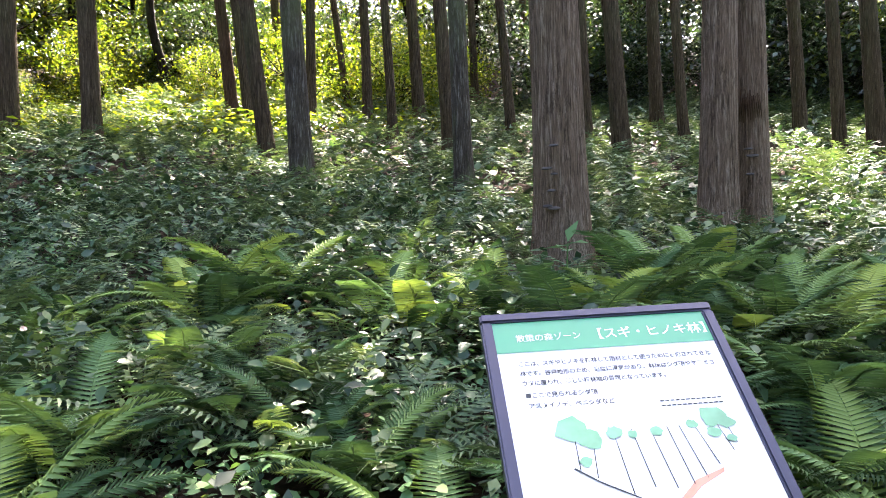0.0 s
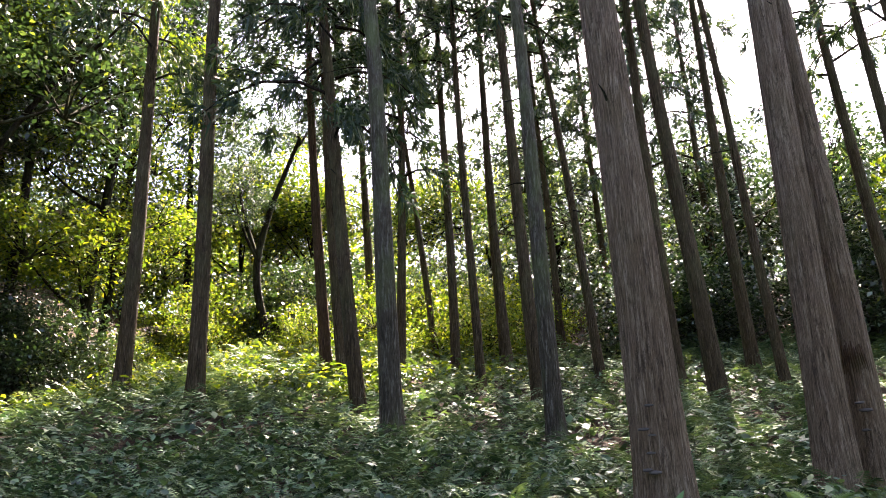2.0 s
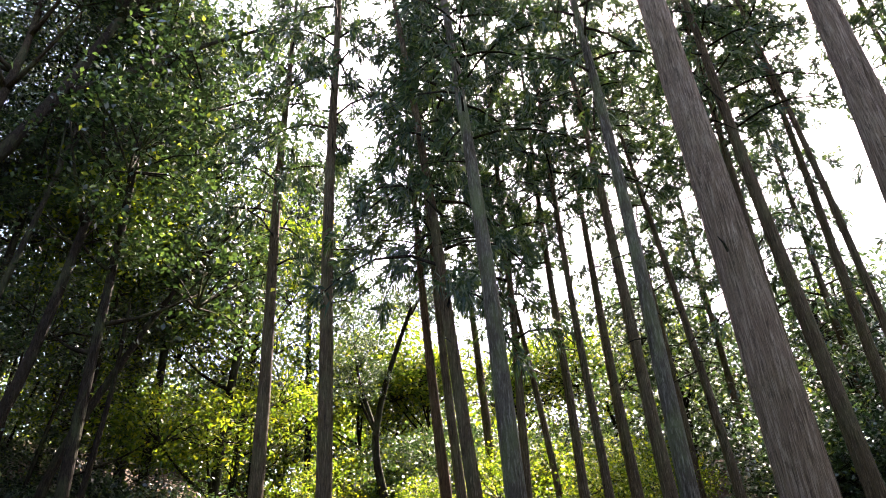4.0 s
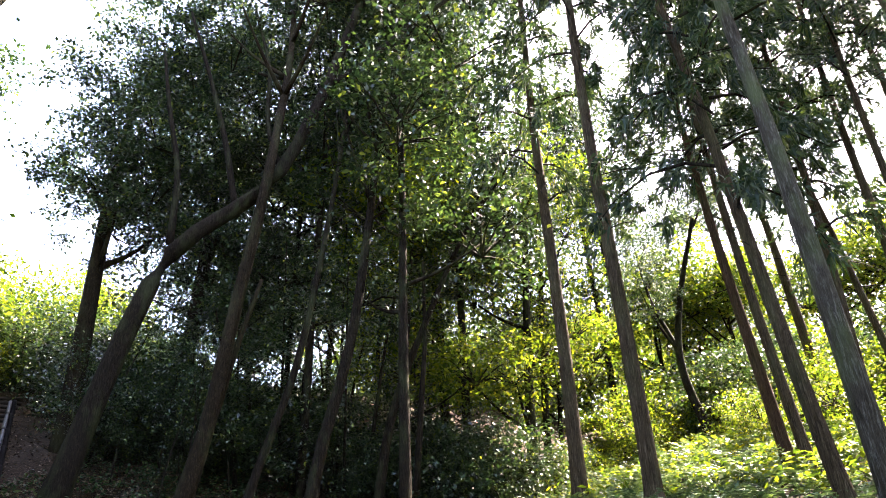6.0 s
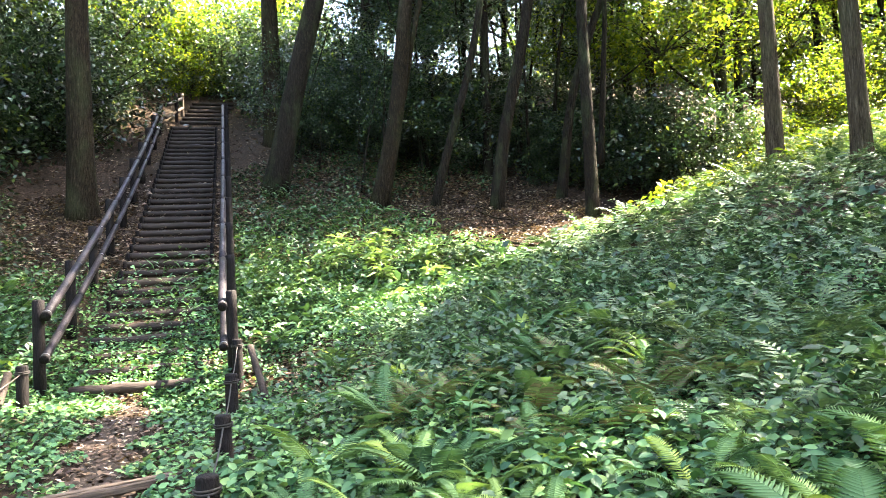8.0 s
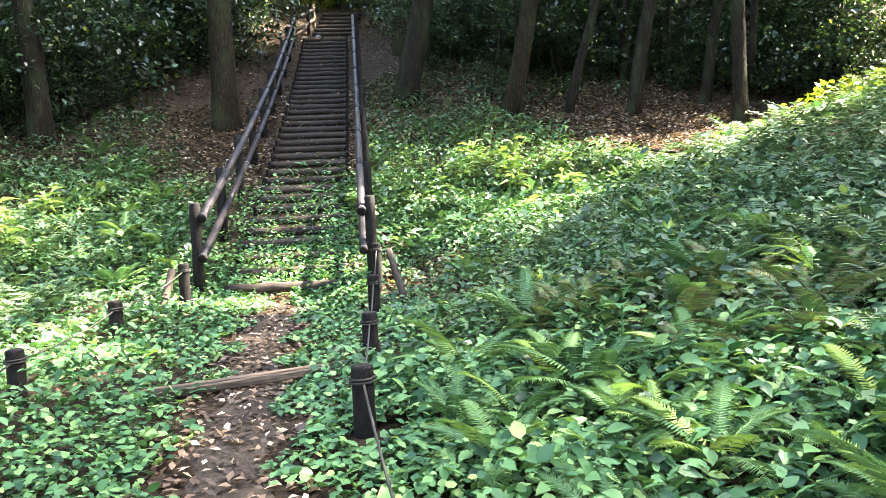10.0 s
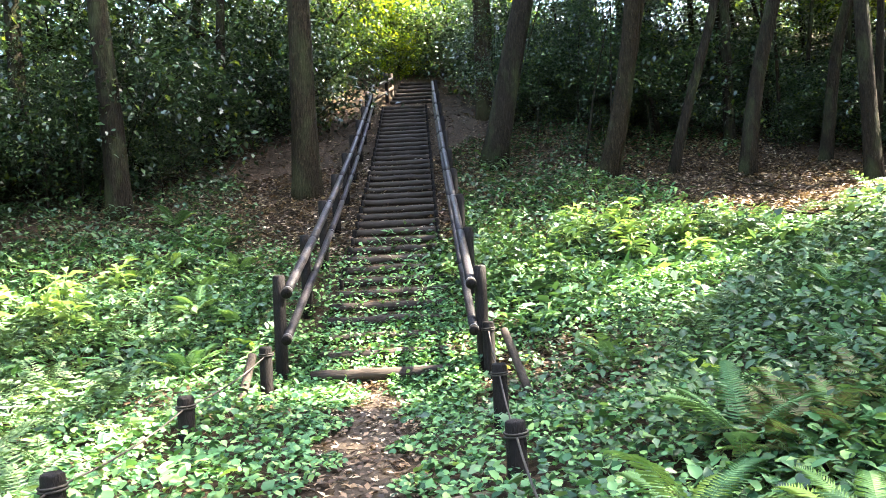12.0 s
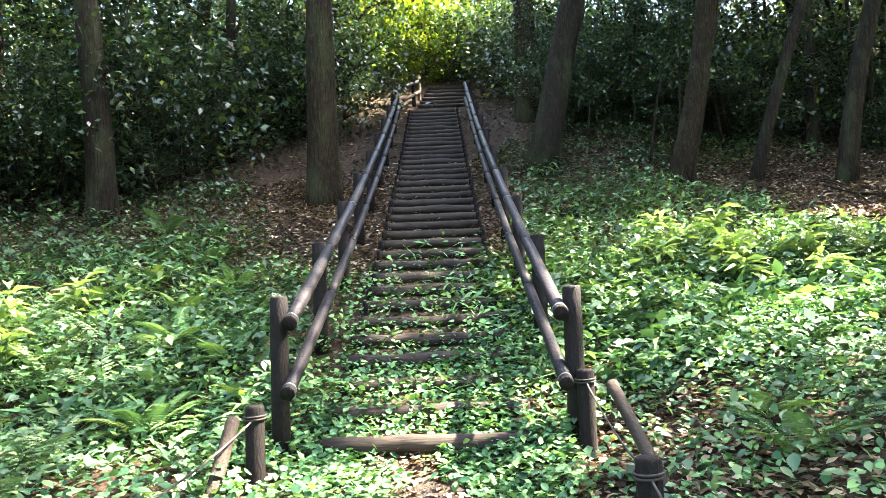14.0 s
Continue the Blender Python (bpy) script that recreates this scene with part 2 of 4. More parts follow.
def spread(template, pos, rot, size):
    tv, tf = template
    n, k = len(pos), len(tv)
    size = np.broadcast_to(np.asarray(size, float), (n,))
    v = np.einsum("nij,kj->nki", rot, tv) * size[:, None, None] + np.asarray(pos)[:, None]
    f = (tf[None] + (np.arange(n) * k)[:, None, None]).reshape(-1, tf.shape[1])
    return v.reshape(-1, 3), f


LEAF = (np.array([(0, 0, 0), (0.30, 0.42, 0.07), (0, 1, -0.12), (-0.30, 0.42, 0.07), (0, 0.45, 0)]), np.array([(0, 1, 2, 4), (0, 4, 2, 3)]))
ROUND = (np.array([(0, 0, 0), (0.42, 0.15, 0.05), (0.40, 0.6, 0.03), (0, 1, -0.1), (-0.40, 0.6, 0.03), (-0.42, 0.15, 0.05), (0, 0.5, -0.03)]), np.array([(0, 1, 2, 6), (0, 6, 4, 5), (6, 2, 3, 4)]))
CHIP = (np.array([(0, 0, 0), (0.22, 0.45, 0.04), (0, 1, 0), (-0.22, 0.45, 0.04)]), np.array([(0, 1, 2, 3)]))
WIDE = (np.array([(0, 0, 0), (0.27, 0.45, 0.06), (0, 1, -0.06), (-0.27, 0.45, 0.06)]), np.array([(0, 1, 2, 3)]))
OVATE = (np.array([(0, 0, 0), (0.25, 0.2, 0.04), (0.33, 0.48, 0.05), (0.18, 0.8, 0.0), (0, 1.05, -0.12), (-0.18, 0.8, 0.0), (-0.33, 0.48, 0.05), (-0.25, 0.2, 0.04), (0, 0.45, -0.02)]),
         np.array([(0, 1, 2, 8), (8, 2, 3, 4), (0, 8, 6, 7), (8, 4, 5, 6)]))
BLADE = (np.array([(0, 0, 0), (0.10, 0.35, 0.02), (0, 1, -0.25), (-0.10, 0.35, 0.02)]), np.array([(0, 1, 2, 3)]))


# ---- the lie of the land ----
STAIR = np.array([-9.39, 2.05])
ALONG = np.array([-0.937, 0.348])
SIDE = np.array([0.348, 0.937])


def rise(s):
    return 0.60 + 0.34 * s + 0.0042 * s * np.abs(s)


def ground(x, y):
    x, y = np.asarray(x, float), np.asarray(y, float)
    u = np.clip(y, -6, 32)
    w = np.clip((y - 0.4) / 5, 0, 1)
    hill = np.where(u > 0, 0.14 * u + 0.0045 * u * u, 0.05 * u) + 0.15 * w + 0.085 * np.minimum(np.clip(-x, 0, 7), np.clip(7 - 1.2 * (-x - 7), 0, 7)) * np.clip((y - 3) / 9, 0, 1)
    s = np.clip((x - STAIR[0]) * ALONG[0] + (y - STAIR[1]) * ALONG[1], -40, 26)
    bank = rise(s)
    valley = 0.08 - 0.05 * np.clip(x, -8, 2) * np.clip(1 + 0.6 * y, 0.3, 1)
    z = np.log(np.exp(6 * hill) + np.exp(6 * bank) + np.exp(6 * valley)) / 6 - 0.10
    z += 0.4 * np.exp(-((x + 20) ** 2 + (y - 8.8) ** 2) / 9.0)
    z -= 0.22 * np.exp(-((x + 8) ** 2 + (y - 3.0) ** 2) / 2.6)
    along, across = stair_place(x, y)
    cut = np.clip(1.9 - np.abs(across), 0, 1) * np.clip(along + 1.0, 0, 1) * np.clip(22 - along, 0, 1)
    z = z * (1 - cut) + (rise(along) - 0.09) * cut
    return z + 0.05 * (1 - cut) * np.sin(1.7 * x + 0.6 * y) * np.sin(1.3 * y - 0.5 * x) * np.clip(np.abs(y - 0.5) / 4, 0, 1)


PATHWAY = np.array([(7.0, -1.5), (2.0, -0.6), (0.0, -0.25), (-2.2, 0.05), (-4.4, 0.42), (-5.4, 0.75), (-7.2, 1.25), (-9.2, 1.9)])


STUBS = ((-2.55, 0.62, 0.50), (-4.31, 1.12, 0.64), (-5.93, 1.78, 0.67), (-7.30, 2.35, 0.82), (-8.93, 3.03, 1.04), (-4.9, -1.3, 0.52), (-6.37, -0.60, 0.62), (-7.83, 0.09, 0.74), (-9.24, 0.86, 0.94))


def near_stub(x, y, reach):
    hit = np.zeros(np.shape(x), bool)
    for sx, sy, _ in STUBS:
        hit |= np.hypot(x - sx - 0.12, y - sy) < reach
    return hit


def off_path(x, y):
    """Distance from the trodden line."""
    best = np.full(np.shape(x), 1e9)
    for (ax, ay), (bx, by) in zip(PATHWAY[:-1], PATHWAY[1:]):
        dx, dy = bx - ax, by - ay
        t = np.clip(((x - ax) * dx + (y - ay) * dy) / (dx * dx + dy * dy), 0, 1)
        best = np.minimum(best, np.hypot(x - ax - t * dx, y - ay - t * dy))
    return best


def stair_place(x, y):
    return (x - STAIR[0]) * ALONG[0] + (y - STAIR[1]) * ALONG[1], (x - STAIR[0]) * SIDE[0] + (y - STAIR[1]) * SIDE[1]


def on_stairs(x, y, half=0.95):
    s, w = stair_place(x, y)
    return (s > -0.3) & (s < 21) & (np.abs(w) < half)


def bare_patch(x, y):
    """Thin growth over dry leaves beside the rope posts."""
    return np.hypot((x + 8.3) / 1.7, (y - 3.5) / 0.8) + 0.25 * np.sin(5 * x + 3 * y) < 1


def litter_zone(x, y):
    """How much of the ground is bare leaf litter: the wooded bank."""
    s, w = stair_place(x, y)
    return np.clip((s - 2.6 - 0.25 * np.abs(w - 1)) / 2.0, 0, 1)


def axis(a, b, step):
    inner = np.arange(a, b + step / 2, step)
    down = a - np.cumsum(np.geomspace(step, 260, 26))
    up = b + np.cumsum(np.geomspace(step, 260, 26))
    return np.concatenate([down[::-1], inner, up])


def build_ground():
    xs, ys = axis(-30, 14, 0.22), axis(-9, 30, 0.22)
    X, Y = np.meshgrid(xs, ys, indexing="ij")
    Z = ground(X, Y)
    Z -= 0.035 * np.clip(1 - off_path(X, Y) / 0.4, 0, 1)
    n, m = X.shape
    i, j = np.meshgrid(np.arange(n - 1), np.arange(m - 1), indexing="ij")
    f = np.stack([i * m + j, (i + 1) * m + j, (i + 1) * m + j + 1, i * m + j + 1], -1).reshape(-1, 4)
    ob = new("ground", fast_mesh("ground", np.stack([X, Y, Z], -1).reshape(-1, 3), f, SOIL, True))
    tagged(ob, "brown forest floor of soil and leaf litter rising up a hillside", "ground", kind="structure")


build_ground()


def trodden_path():
    pts = np.array(smooth_path(np.c_[PATHWAY, np.zeros(len(PATHWAY))], 90)[0])[:, :2]
    d = np.gradient(pts, axis=0)
    d /= np.linalg.norm(d, axis=1)[:, None]
    n = np.c_[-d[:, 1], d[:, 0]]
    cols = np.linspace(-1, 1, 7)
    t = np.arange(len(pts))
    half = 0.24 + 0.05 * np.sin(t * 0.9) + 0.04 * np.sin(t * 2.3)
    P = pts[:, None] + n[:, None] * (cols[None, :, None] * half[:, None, None])
    Z = ground(P[..., 0], P[..., 1]) - 0.028 * np.clip(1 - off_path(P[..., 0], P[..., 1]) / 0.4, 0, 1) + 0.016 * (1 - cols[None] ** 4) - 0.012 * cols[None] ** 4
    m = len(cols)
    i, j = np.meshgrid(np.arange(len(pts) - 1), np.arange(m - 1), indexing="ij")
    f = np.stack([i * m + j, (i + 1) * m + j, (i + 1) * m + j + 1, i * m + j + 1], -1).reshape(-1, 4)
    ob = new("path", fast_mesh("path", np.concatenate([P, Z[..., None]], -1).reshape(-1, 3), f, TROD, True))
    tagged(ob, "narrow trodden earth path with scattered leaves", "path", kind="structure")


def smooth_path(points, n):
    p = np.array(points, float)
    t = np.concatenate([[0], np.cumsum(np.linalg.norm(np.diff(p, axis=0), axis=1))])
    u = np.linspace(0, t[-1], n)
    q = np.stack([np.interp(u, t, p[:, i]) for i in range(3)], -1)
    for _ in range(2):
        q[1:-1] = (q[:-2] + 2 * q[1:-1] + q[2:]) / 4
    return q, u / t[-1]


trodden_path()


# ---- cedars ----
CEDARS = [  # x, y, radius, lean in x, lean in y, bark, first branches
    (-8.60, 14.66, 0.180, -0.004, -0.002, BARK_CEDAR, 8.5),
    (-6.20, 12.99, 0.170, -0.010, -0.005, BARK_CEDAR, 11.0),
    (-4.75, 16.79, 0.148, -0.063, -0.019, BARK_RED, 8.2),
    (-4.24, 16.46, 0.131, -0.073, -0.020, BARK_CEDAR, 8.4),
    (-2.81, 12.18, 0.135, -0.103, -0.026, BARK_CEDAR, 6.0),
    (-1.90, 10.33, 0.170, -0.055, -0.011, BARK_MOSS, 9.0),
    (-2.46, 19.85, 0.100, -0.122, -0.017, BARK_CEDAR, 6.6),
    (-1.79, 17.96, 0.126, -0.013, -0.001, BARK_CEDAR, 8.4),
    (-1.06, 15.88, 0.105, -0.027, -0.002, BARK_CEDAR, 6.0),
    (-0.54, 18.94, 0.161, -0.030, -0.001, BARK_CEDAR, 7.4),
    (0.23, 14.82, 0.155, -0.047, 0.000, BARK_CEDAR, 6.6),
    (0.37, 10.41, 0.137, -0.031, 0.001, BARK_MOSS, 6.5),
    (1.62, 16.38, 0.114, -0.085, 0.007, BARK_CEDAR, 6.0),
    (1.03, 6.42, 0.239, -0.022, 0.003, BARK_PALE, 11.0),
    (3.28, 13.40, 0.171, -0.050, 0.011, BARK_CEDAR, 8.5),
    (3.07, 15.61, 0.148, -0.012, 0.002, BARK_CEDAR, 8.4),
    (4.84, 16.30, 0.151, -0.015, 0.004, BARK_CEDAR, 10.0),
    (4.88, 14.57, 0.107, -0.052, 0.017, BARK_CEDAR, 11.0),
    (2.69, 7.09, 0.176, 0.011, -0.004, BARK_PALE, 10.5),
    (3.14, 7.38, 0.155, -0.012, 0.005, BARK_PALE, 11.0),
    (7.47, 15.27, 0.145, -0.030, 0.014, BARK_CEDAR, 6.0),
    (6.92, 12.74, 0.112, -0.025, 0.013, BARK_CEDAR, 11.0),
    (7.43, 12.45, 0.157, -0.034, 0.020, BARK_CEDAR, 6.6),
    (-4.92, 23.49, 0.167, -0.074, -0.016, BARK_CEDAR, 8.4),
    (-3.02, 17.49, 0.123, 0.002, 0.000, BARK_CEDAR, 6.0),
    # four more cedars, added so that their crowns shade the far ferns
    (1.05, 21.6, 0.12, -0.030, 0.004, BARK_CEDAR, 7.0),
    (2.75, 23.4, 0.13, -0.020, 0.006, BARK_CEDAR, 6.0),
    (4.30, 21.3, 0.12, -0.035, 0.010, BARK_CEDAR, 6.0),
    (6.10, 22.6, 0.13, -0.020, 0.010, BARK_CEDAR, 6.0),
]


def cedar_crown(seed, height=9.0, sprays=15):
    r = np.random.default_rng(seed)
    stems, pos, yaw, pitch = [], [], [], []
    for k in range(46):
        h = height * (k / 46) ** 0.9
        reach = (2.6 - 1.9 * h / height) * r.uniform(0.6, 1.15)
        a = k * 2.4 + r.uniform(-0.4, 0.4)
        t = np.linspace(0, 1, 5)
        out = np.array([np.cos(a), np.sin(a)])
        p = np.stack([out[0] * reach * t, out[1] * reach * t, h + reach * (0.35 * t - 0.55 * t * t)], -1)
        stems.append(tube(p, np.linspace(0.03, 0.008, 5), 3, cap=False))
        for q in range(sprays):
            f = r.uniform(0.25, 1.05)
            c = np.array([np.interp(f, t, p[:, i]) for i in range(3)]) + r.normal(0, 0.13, 3)
            m = 17
            pos.append(np.tile(c, (m, 1)) + r.normal(0, 0.05, (m, 3)))
            yaw.append(a - np.pi / 2 + r.normal(0, 0.9, m))
            pitch.append(r.normal(-0.25, 0.5, m))
    pos, yaw, pitch = np.vstack(pos), np.concatenate(yaw), np.concatenate(pitch)
    v, f = spread(BLADE, pos, spin(yaw, pitch, r.uniform(-1.2, 1.2, len(pos))), r.uniform(0.16, 0.29, len(pos)))
    sv, sf = join(stems)
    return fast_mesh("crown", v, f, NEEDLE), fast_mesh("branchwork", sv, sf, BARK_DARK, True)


CROWNS = [cedar_crown(11 + k) for k in range(4)]
THIN_CROWNS = [cedar_crown(15 + k, 9.0, 8) for k in range(2)]


def cedar(x, y, radius, lx, ly, mat, first, k):
    z = float(ground(x, y))
    h = 17.5 + 2.5 * math.sin(k * 1.9) + (3.5 if x < -5 else 0)
    label = {BARK_PALE: "thick cedar with peeling fibrous grey-brown bark", BARK_CEDAR: "tall straight cedar with fibrous grey-brown bark", BARK_RED: "slim cedar with reddish brown bark", BARK_MOSS: "cedar with pale lichen and moss"}[mat]
    tree = empty("cedar_tree", Matrix.Translation((x, y, z)), label + " standing among ferns", "tree", "cedars of the plantation")
    hs = np.concatenate([[-0.4, 0, 0.15, 0.4, 0.8], np.linspace(1.5, h, 16)])
    near = radius > 0.17 and y < 9
    bend = 0.04 * np.sin(hs * 0.45 + k)
    pts = np.stack([lx * hs + bend, ly * hs + bend * 0.5, hs], -1)
    rad = radius * (1 - 0.8 * np.clip(hs, 0, h) / h) * (1 + 0.35 * np.exp(-np.clip(hs, 0, 9) / 0.3))
    rad[0] = rad[1]
    v, f = tube(pts, rad, 40 if near else 20, 0.035 if near else 0.02, seed=k)
    child("trunk", fast_mesh("trunk", v, f, mat, True), tree)
    cm, bm_ = THIN_CROWNS[k % 2] if x > -2.0 and y < 20 else CROWNS[k % 4]
    first += -0.8 if x < -1.5 or y > 20 else (2.5 if x < 2.5 else 0.5)
    span = h - first + 1.0
    for me, nm in ((cm, "crown"), (bm_, "branchwork")):
        c = child(nm, me, tree)
        c.matrix_basis = Matrix.Translation((lx * first, ly * first, first)) @ Matrix.Rotation(k * 1.3, 4, "Z") @ Matrix.Diagonal((1.0, 1.0, span / 9.0, 1))
    r = np.random.default_rng(100 + k)
    for q in range(7):
        hh = r.uniform(3.5, first + 1)
        a, ln = r.uniform(0, 6.28), r.uniform(0.3, 1.1)
        b = np.array([lx * hh, ly * hh, hh])
        d = np.array([np.cos(a), np.sin(a), r.uniform(-0.5, 0.3)])
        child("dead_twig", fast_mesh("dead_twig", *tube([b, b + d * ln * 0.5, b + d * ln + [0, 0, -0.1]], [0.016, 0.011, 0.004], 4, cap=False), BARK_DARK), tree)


for k, row in enumerate(CEDARS):
    cedar(*row, k)


# ---- broadleaved trees ----
def leaf_lump(seed, mat, clumps=34, per=40, leaf=0.165, rx=1.9, rz=1.3, tight=0.30):
    r = np.random.default_rng(seed)
    d = r.normal(size=(clumps, 3))
    d /= np.linalg.norm(d, axis=1)[:, None]
    c = d * (r.uniform(0.25, 1, (clumps, 1)) ** 0.5) * [rx, rx, rz]
    pos = np.repeat(c, per, 0) + r.normal(0, 1, (clumps * per, 3)) * [tight, tight, tight * 0.65]
    n = len(pos)
    v, f = spread(WIDE, pos, spin(r.uniform(0, 6.28, n), r.normal(-0.3, 0.5, n), r.normal(0, 0.6, n)), r.uniform(0.6, 1.2, n) * leaf)
    stems = [tube([(0, 0, -rz * 0.4), q * 0.5 + [0, 0, -0.1], q], [0.03, 0.018, 0.006], 4, cap=False) for q in c[::4]]
    return fast_mesh("foliage", v, f, mat), fast_mesh("branching", *join(stems), BARK_DARK)


LUMPS = [leaf_lump(40 + k, EVERGREEN) for k in range(4)]
FINE_LUMPS = [leaf_lump(44 + k, EVERGREEN, 25, 96, 0.145, 2.1, 1.4, 0.23) for k in range(4)]
SUNLIT_LUMPS = [leaf_lump(50 + k, SUNLEAF) for k in range(3)]
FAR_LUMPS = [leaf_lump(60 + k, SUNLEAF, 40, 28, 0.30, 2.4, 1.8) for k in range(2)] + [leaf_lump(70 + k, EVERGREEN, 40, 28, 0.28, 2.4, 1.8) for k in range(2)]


# the bare lower bend of the crooked tree, which leaves keep clear of
CROOKED = np.array([(-16.7, 8.0, 7.6), (-16.4, 8.5, 9.6), (-16.1, 8.8, 10.9), (-15.1, 10.2, 11.8), (-14.5, 11.0, 13.6), (-14.1, 11.5, 15.3), (-13.7, 12.0, 17.3)]) * 0.94 + [0, 0, 0.6]


# sunny spots on the bank, above which the canopy is broken
SUNNY = np.array([(-13.6, 8.4, 3.0), (-14.74, 3.84, 2.6), (-11.6, 9.8, 2.3), (-10.6, 12.5, 2.85), (-17.5, 3.2, 7.2)])


def in_sunbeam(p, reach):
    d = p - SUNNY
    s = np.array(SUN_TO)
    return bool(np.any(np.linalg.norm(d - (d @ s)[:, None] * s, axis=1) < reach))


def broadleaf(points, radius, label, lumps, forks=(), mat=None, tops=5, seed=0, size=1.0, lift=1.5, low=0.35, behind=0.0, group="trees of the wooded bank", fill=0, aside=(0.0, 0.0)):
    """A tree along a given stem, with forks, limbs and leafy lumps."""
    r = np.random.default_rng(seed)
    mat = mat or BARK_WOOD
    base = np.array(points[0], float)
    base[2] = float(ground(base[0], base[1]))
    pts = [base - [0, 0, 0.4]] + [np.array(p, float) for p in points[1:]]
    tree = empty("broadleaf_tree", Matrix.Translation(base), label, "tree", group)
    q, u = smooth_path(pts, 22)
    q = q - base
    v, f = tube(q, radius * (1 - 0.6 * u) * (1 + 0.4 * np.exp(-u * 22)), 16, 0.03, seed=seed)
    child("trunk", fast_mesh("trunk", v, f, mat, True), tree)
    ends = [q[-1]]
    for fk, rad in forks:
        w, uu = smooth_path(fk, 14)
        w = w - base
        child("limb", fast_mesh("limb", *tube(w, rad * (1 - 0.6 * uu), 10, 0.03, seed=seed + 1), mat, True), tree)
        ends += [w[-1], w[9]]
    for k in range(tops):
        f0 = r.uniform(low, 1.0)
        s = q[int(f0 * 21)]
        a = r.uniform(0, 6.28)
        e = s + np.array([np.cos(a) * r.uniform(0.8, 2.2), np.sin(a) * r.uniform(0.8, 2.2), r.uniform(0.6, 1.0) * lift * 1.6]) * size
        mid = (s + e) / 2 + [0, 0, -0.2]
        child("limb", fast_mesh("limb", *tube(smooth_path([s, mid, e], 7)[0], np.linspace(radius * 0.4, 0.02, 7), 7, 0.03), mat, True), tree)
        ends.append(e)
    back = np.array([base[0], base[1], 0.0]) / max(1e-6, math.hypot(base[0], base[1])) * behind + [aside[0], aside[1], 0.0]
    for k in range(fill):
        ends.append(ends[k % len(ends)] + r.normal(0, 1, 3) * [1.7, 1.7, 1.4])
    for k, e in enumerate(ends):
        e = e + back
        if np.min(np.linalg.norm(CROOKED - base - e, axis=1)) < 1.9 * size or in_sunbeam(base + e + [0, 0, 0.3], 0.95 * size):
            continue
        fo, tw = lumps[(seed + k) % len(lumps)]
        m = Matrix.Translation(e + [0, 0, 0.3]) @ Matrix.Rotation(r.uniform(0, 6.28), 4, "Z") @ Matrix.Scale(size * r.uniform(0.8, 1.15), 4)
        for me, nm in ((fo, "foliage"), (tw, "branching")):
            child(nm, me, tree).matrix_basis = m
    return tree


broadleaf([(-17.15, 7.1, 4.0), (-16.85, 7.75, 6.9), (-16.63, 8.2, 8.72), (-16.42, 8.52, 10.3), (-16.13, 8.82, 10.9), (-15.67, 9.48, 11.3), (-15.12, 10.2, 11.85), (-14.7, 10.75, 12.8), (-14.42, 11.15, 14.2), (-14.05, 11.55, 15.6), (-13.75, 11.9, 17.2), (-13.4, 12.3, 19.2), (-12.7, 13.0, 22.4)],
          0.27, "leaning evergreen tree with a dark crooked trunk on the bank", FINE_LUMPS, [([(-13.89, 11.87, 16.3), (-13.18, 12.6, 17.3), (-12.26, 13.5, 18.7), (-11.2, 14.3, 19.8), (-9.75, 15.3, 21.1)], 0.12), ([(-16.3, 8.6, 10.5), (-16.22, 8.55, 12.7), (-16.44, 8.13, 14.5), (-16.6, 7.8, 16.6)], 0.10), ([(-15.4, 9.9, 11.5), (-15.66, 9.5, 13.9), (-16.0, 8.95, 16.1), (-16.35, 8.3, 18.3)], 0.10), ([(-14.7, 10.8, 12.9), (-15.08, 10.4, 14.6), (-15.06, 10.4, 16.7), (-15.4, 9.9, 18.9)], 0.09)], BARK_DARK, 9, 1, low=0.76, fill=10, behind=1.8)
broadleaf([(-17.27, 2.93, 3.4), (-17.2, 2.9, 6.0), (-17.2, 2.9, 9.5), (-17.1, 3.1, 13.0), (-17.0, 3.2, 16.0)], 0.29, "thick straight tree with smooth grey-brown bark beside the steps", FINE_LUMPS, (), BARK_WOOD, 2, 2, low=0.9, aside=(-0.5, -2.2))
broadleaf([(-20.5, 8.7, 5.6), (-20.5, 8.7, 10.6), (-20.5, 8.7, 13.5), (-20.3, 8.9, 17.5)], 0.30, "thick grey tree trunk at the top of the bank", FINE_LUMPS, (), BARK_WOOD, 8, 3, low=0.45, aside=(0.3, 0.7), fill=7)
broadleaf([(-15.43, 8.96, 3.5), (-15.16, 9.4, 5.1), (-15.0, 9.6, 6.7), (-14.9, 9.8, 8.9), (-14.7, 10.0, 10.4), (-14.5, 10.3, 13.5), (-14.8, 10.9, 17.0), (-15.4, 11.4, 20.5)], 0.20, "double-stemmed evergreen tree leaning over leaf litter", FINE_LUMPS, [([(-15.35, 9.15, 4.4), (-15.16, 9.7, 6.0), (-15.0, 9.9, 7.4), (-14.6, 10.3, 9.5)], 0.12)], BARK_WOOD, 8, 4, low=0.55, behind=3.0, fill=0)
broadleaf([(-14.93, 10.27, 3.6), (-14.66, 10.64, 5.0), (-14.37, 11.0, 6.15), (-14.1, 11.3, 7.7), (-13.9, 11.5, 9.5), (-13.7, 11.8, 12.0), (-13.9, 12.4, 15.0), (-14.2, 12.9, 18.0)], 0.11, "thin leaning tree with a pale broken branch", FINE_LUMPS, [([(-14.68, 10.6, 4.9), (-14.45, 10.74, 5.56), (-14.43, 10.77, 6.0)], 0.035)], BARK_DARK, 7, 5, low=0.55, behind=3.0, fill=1)
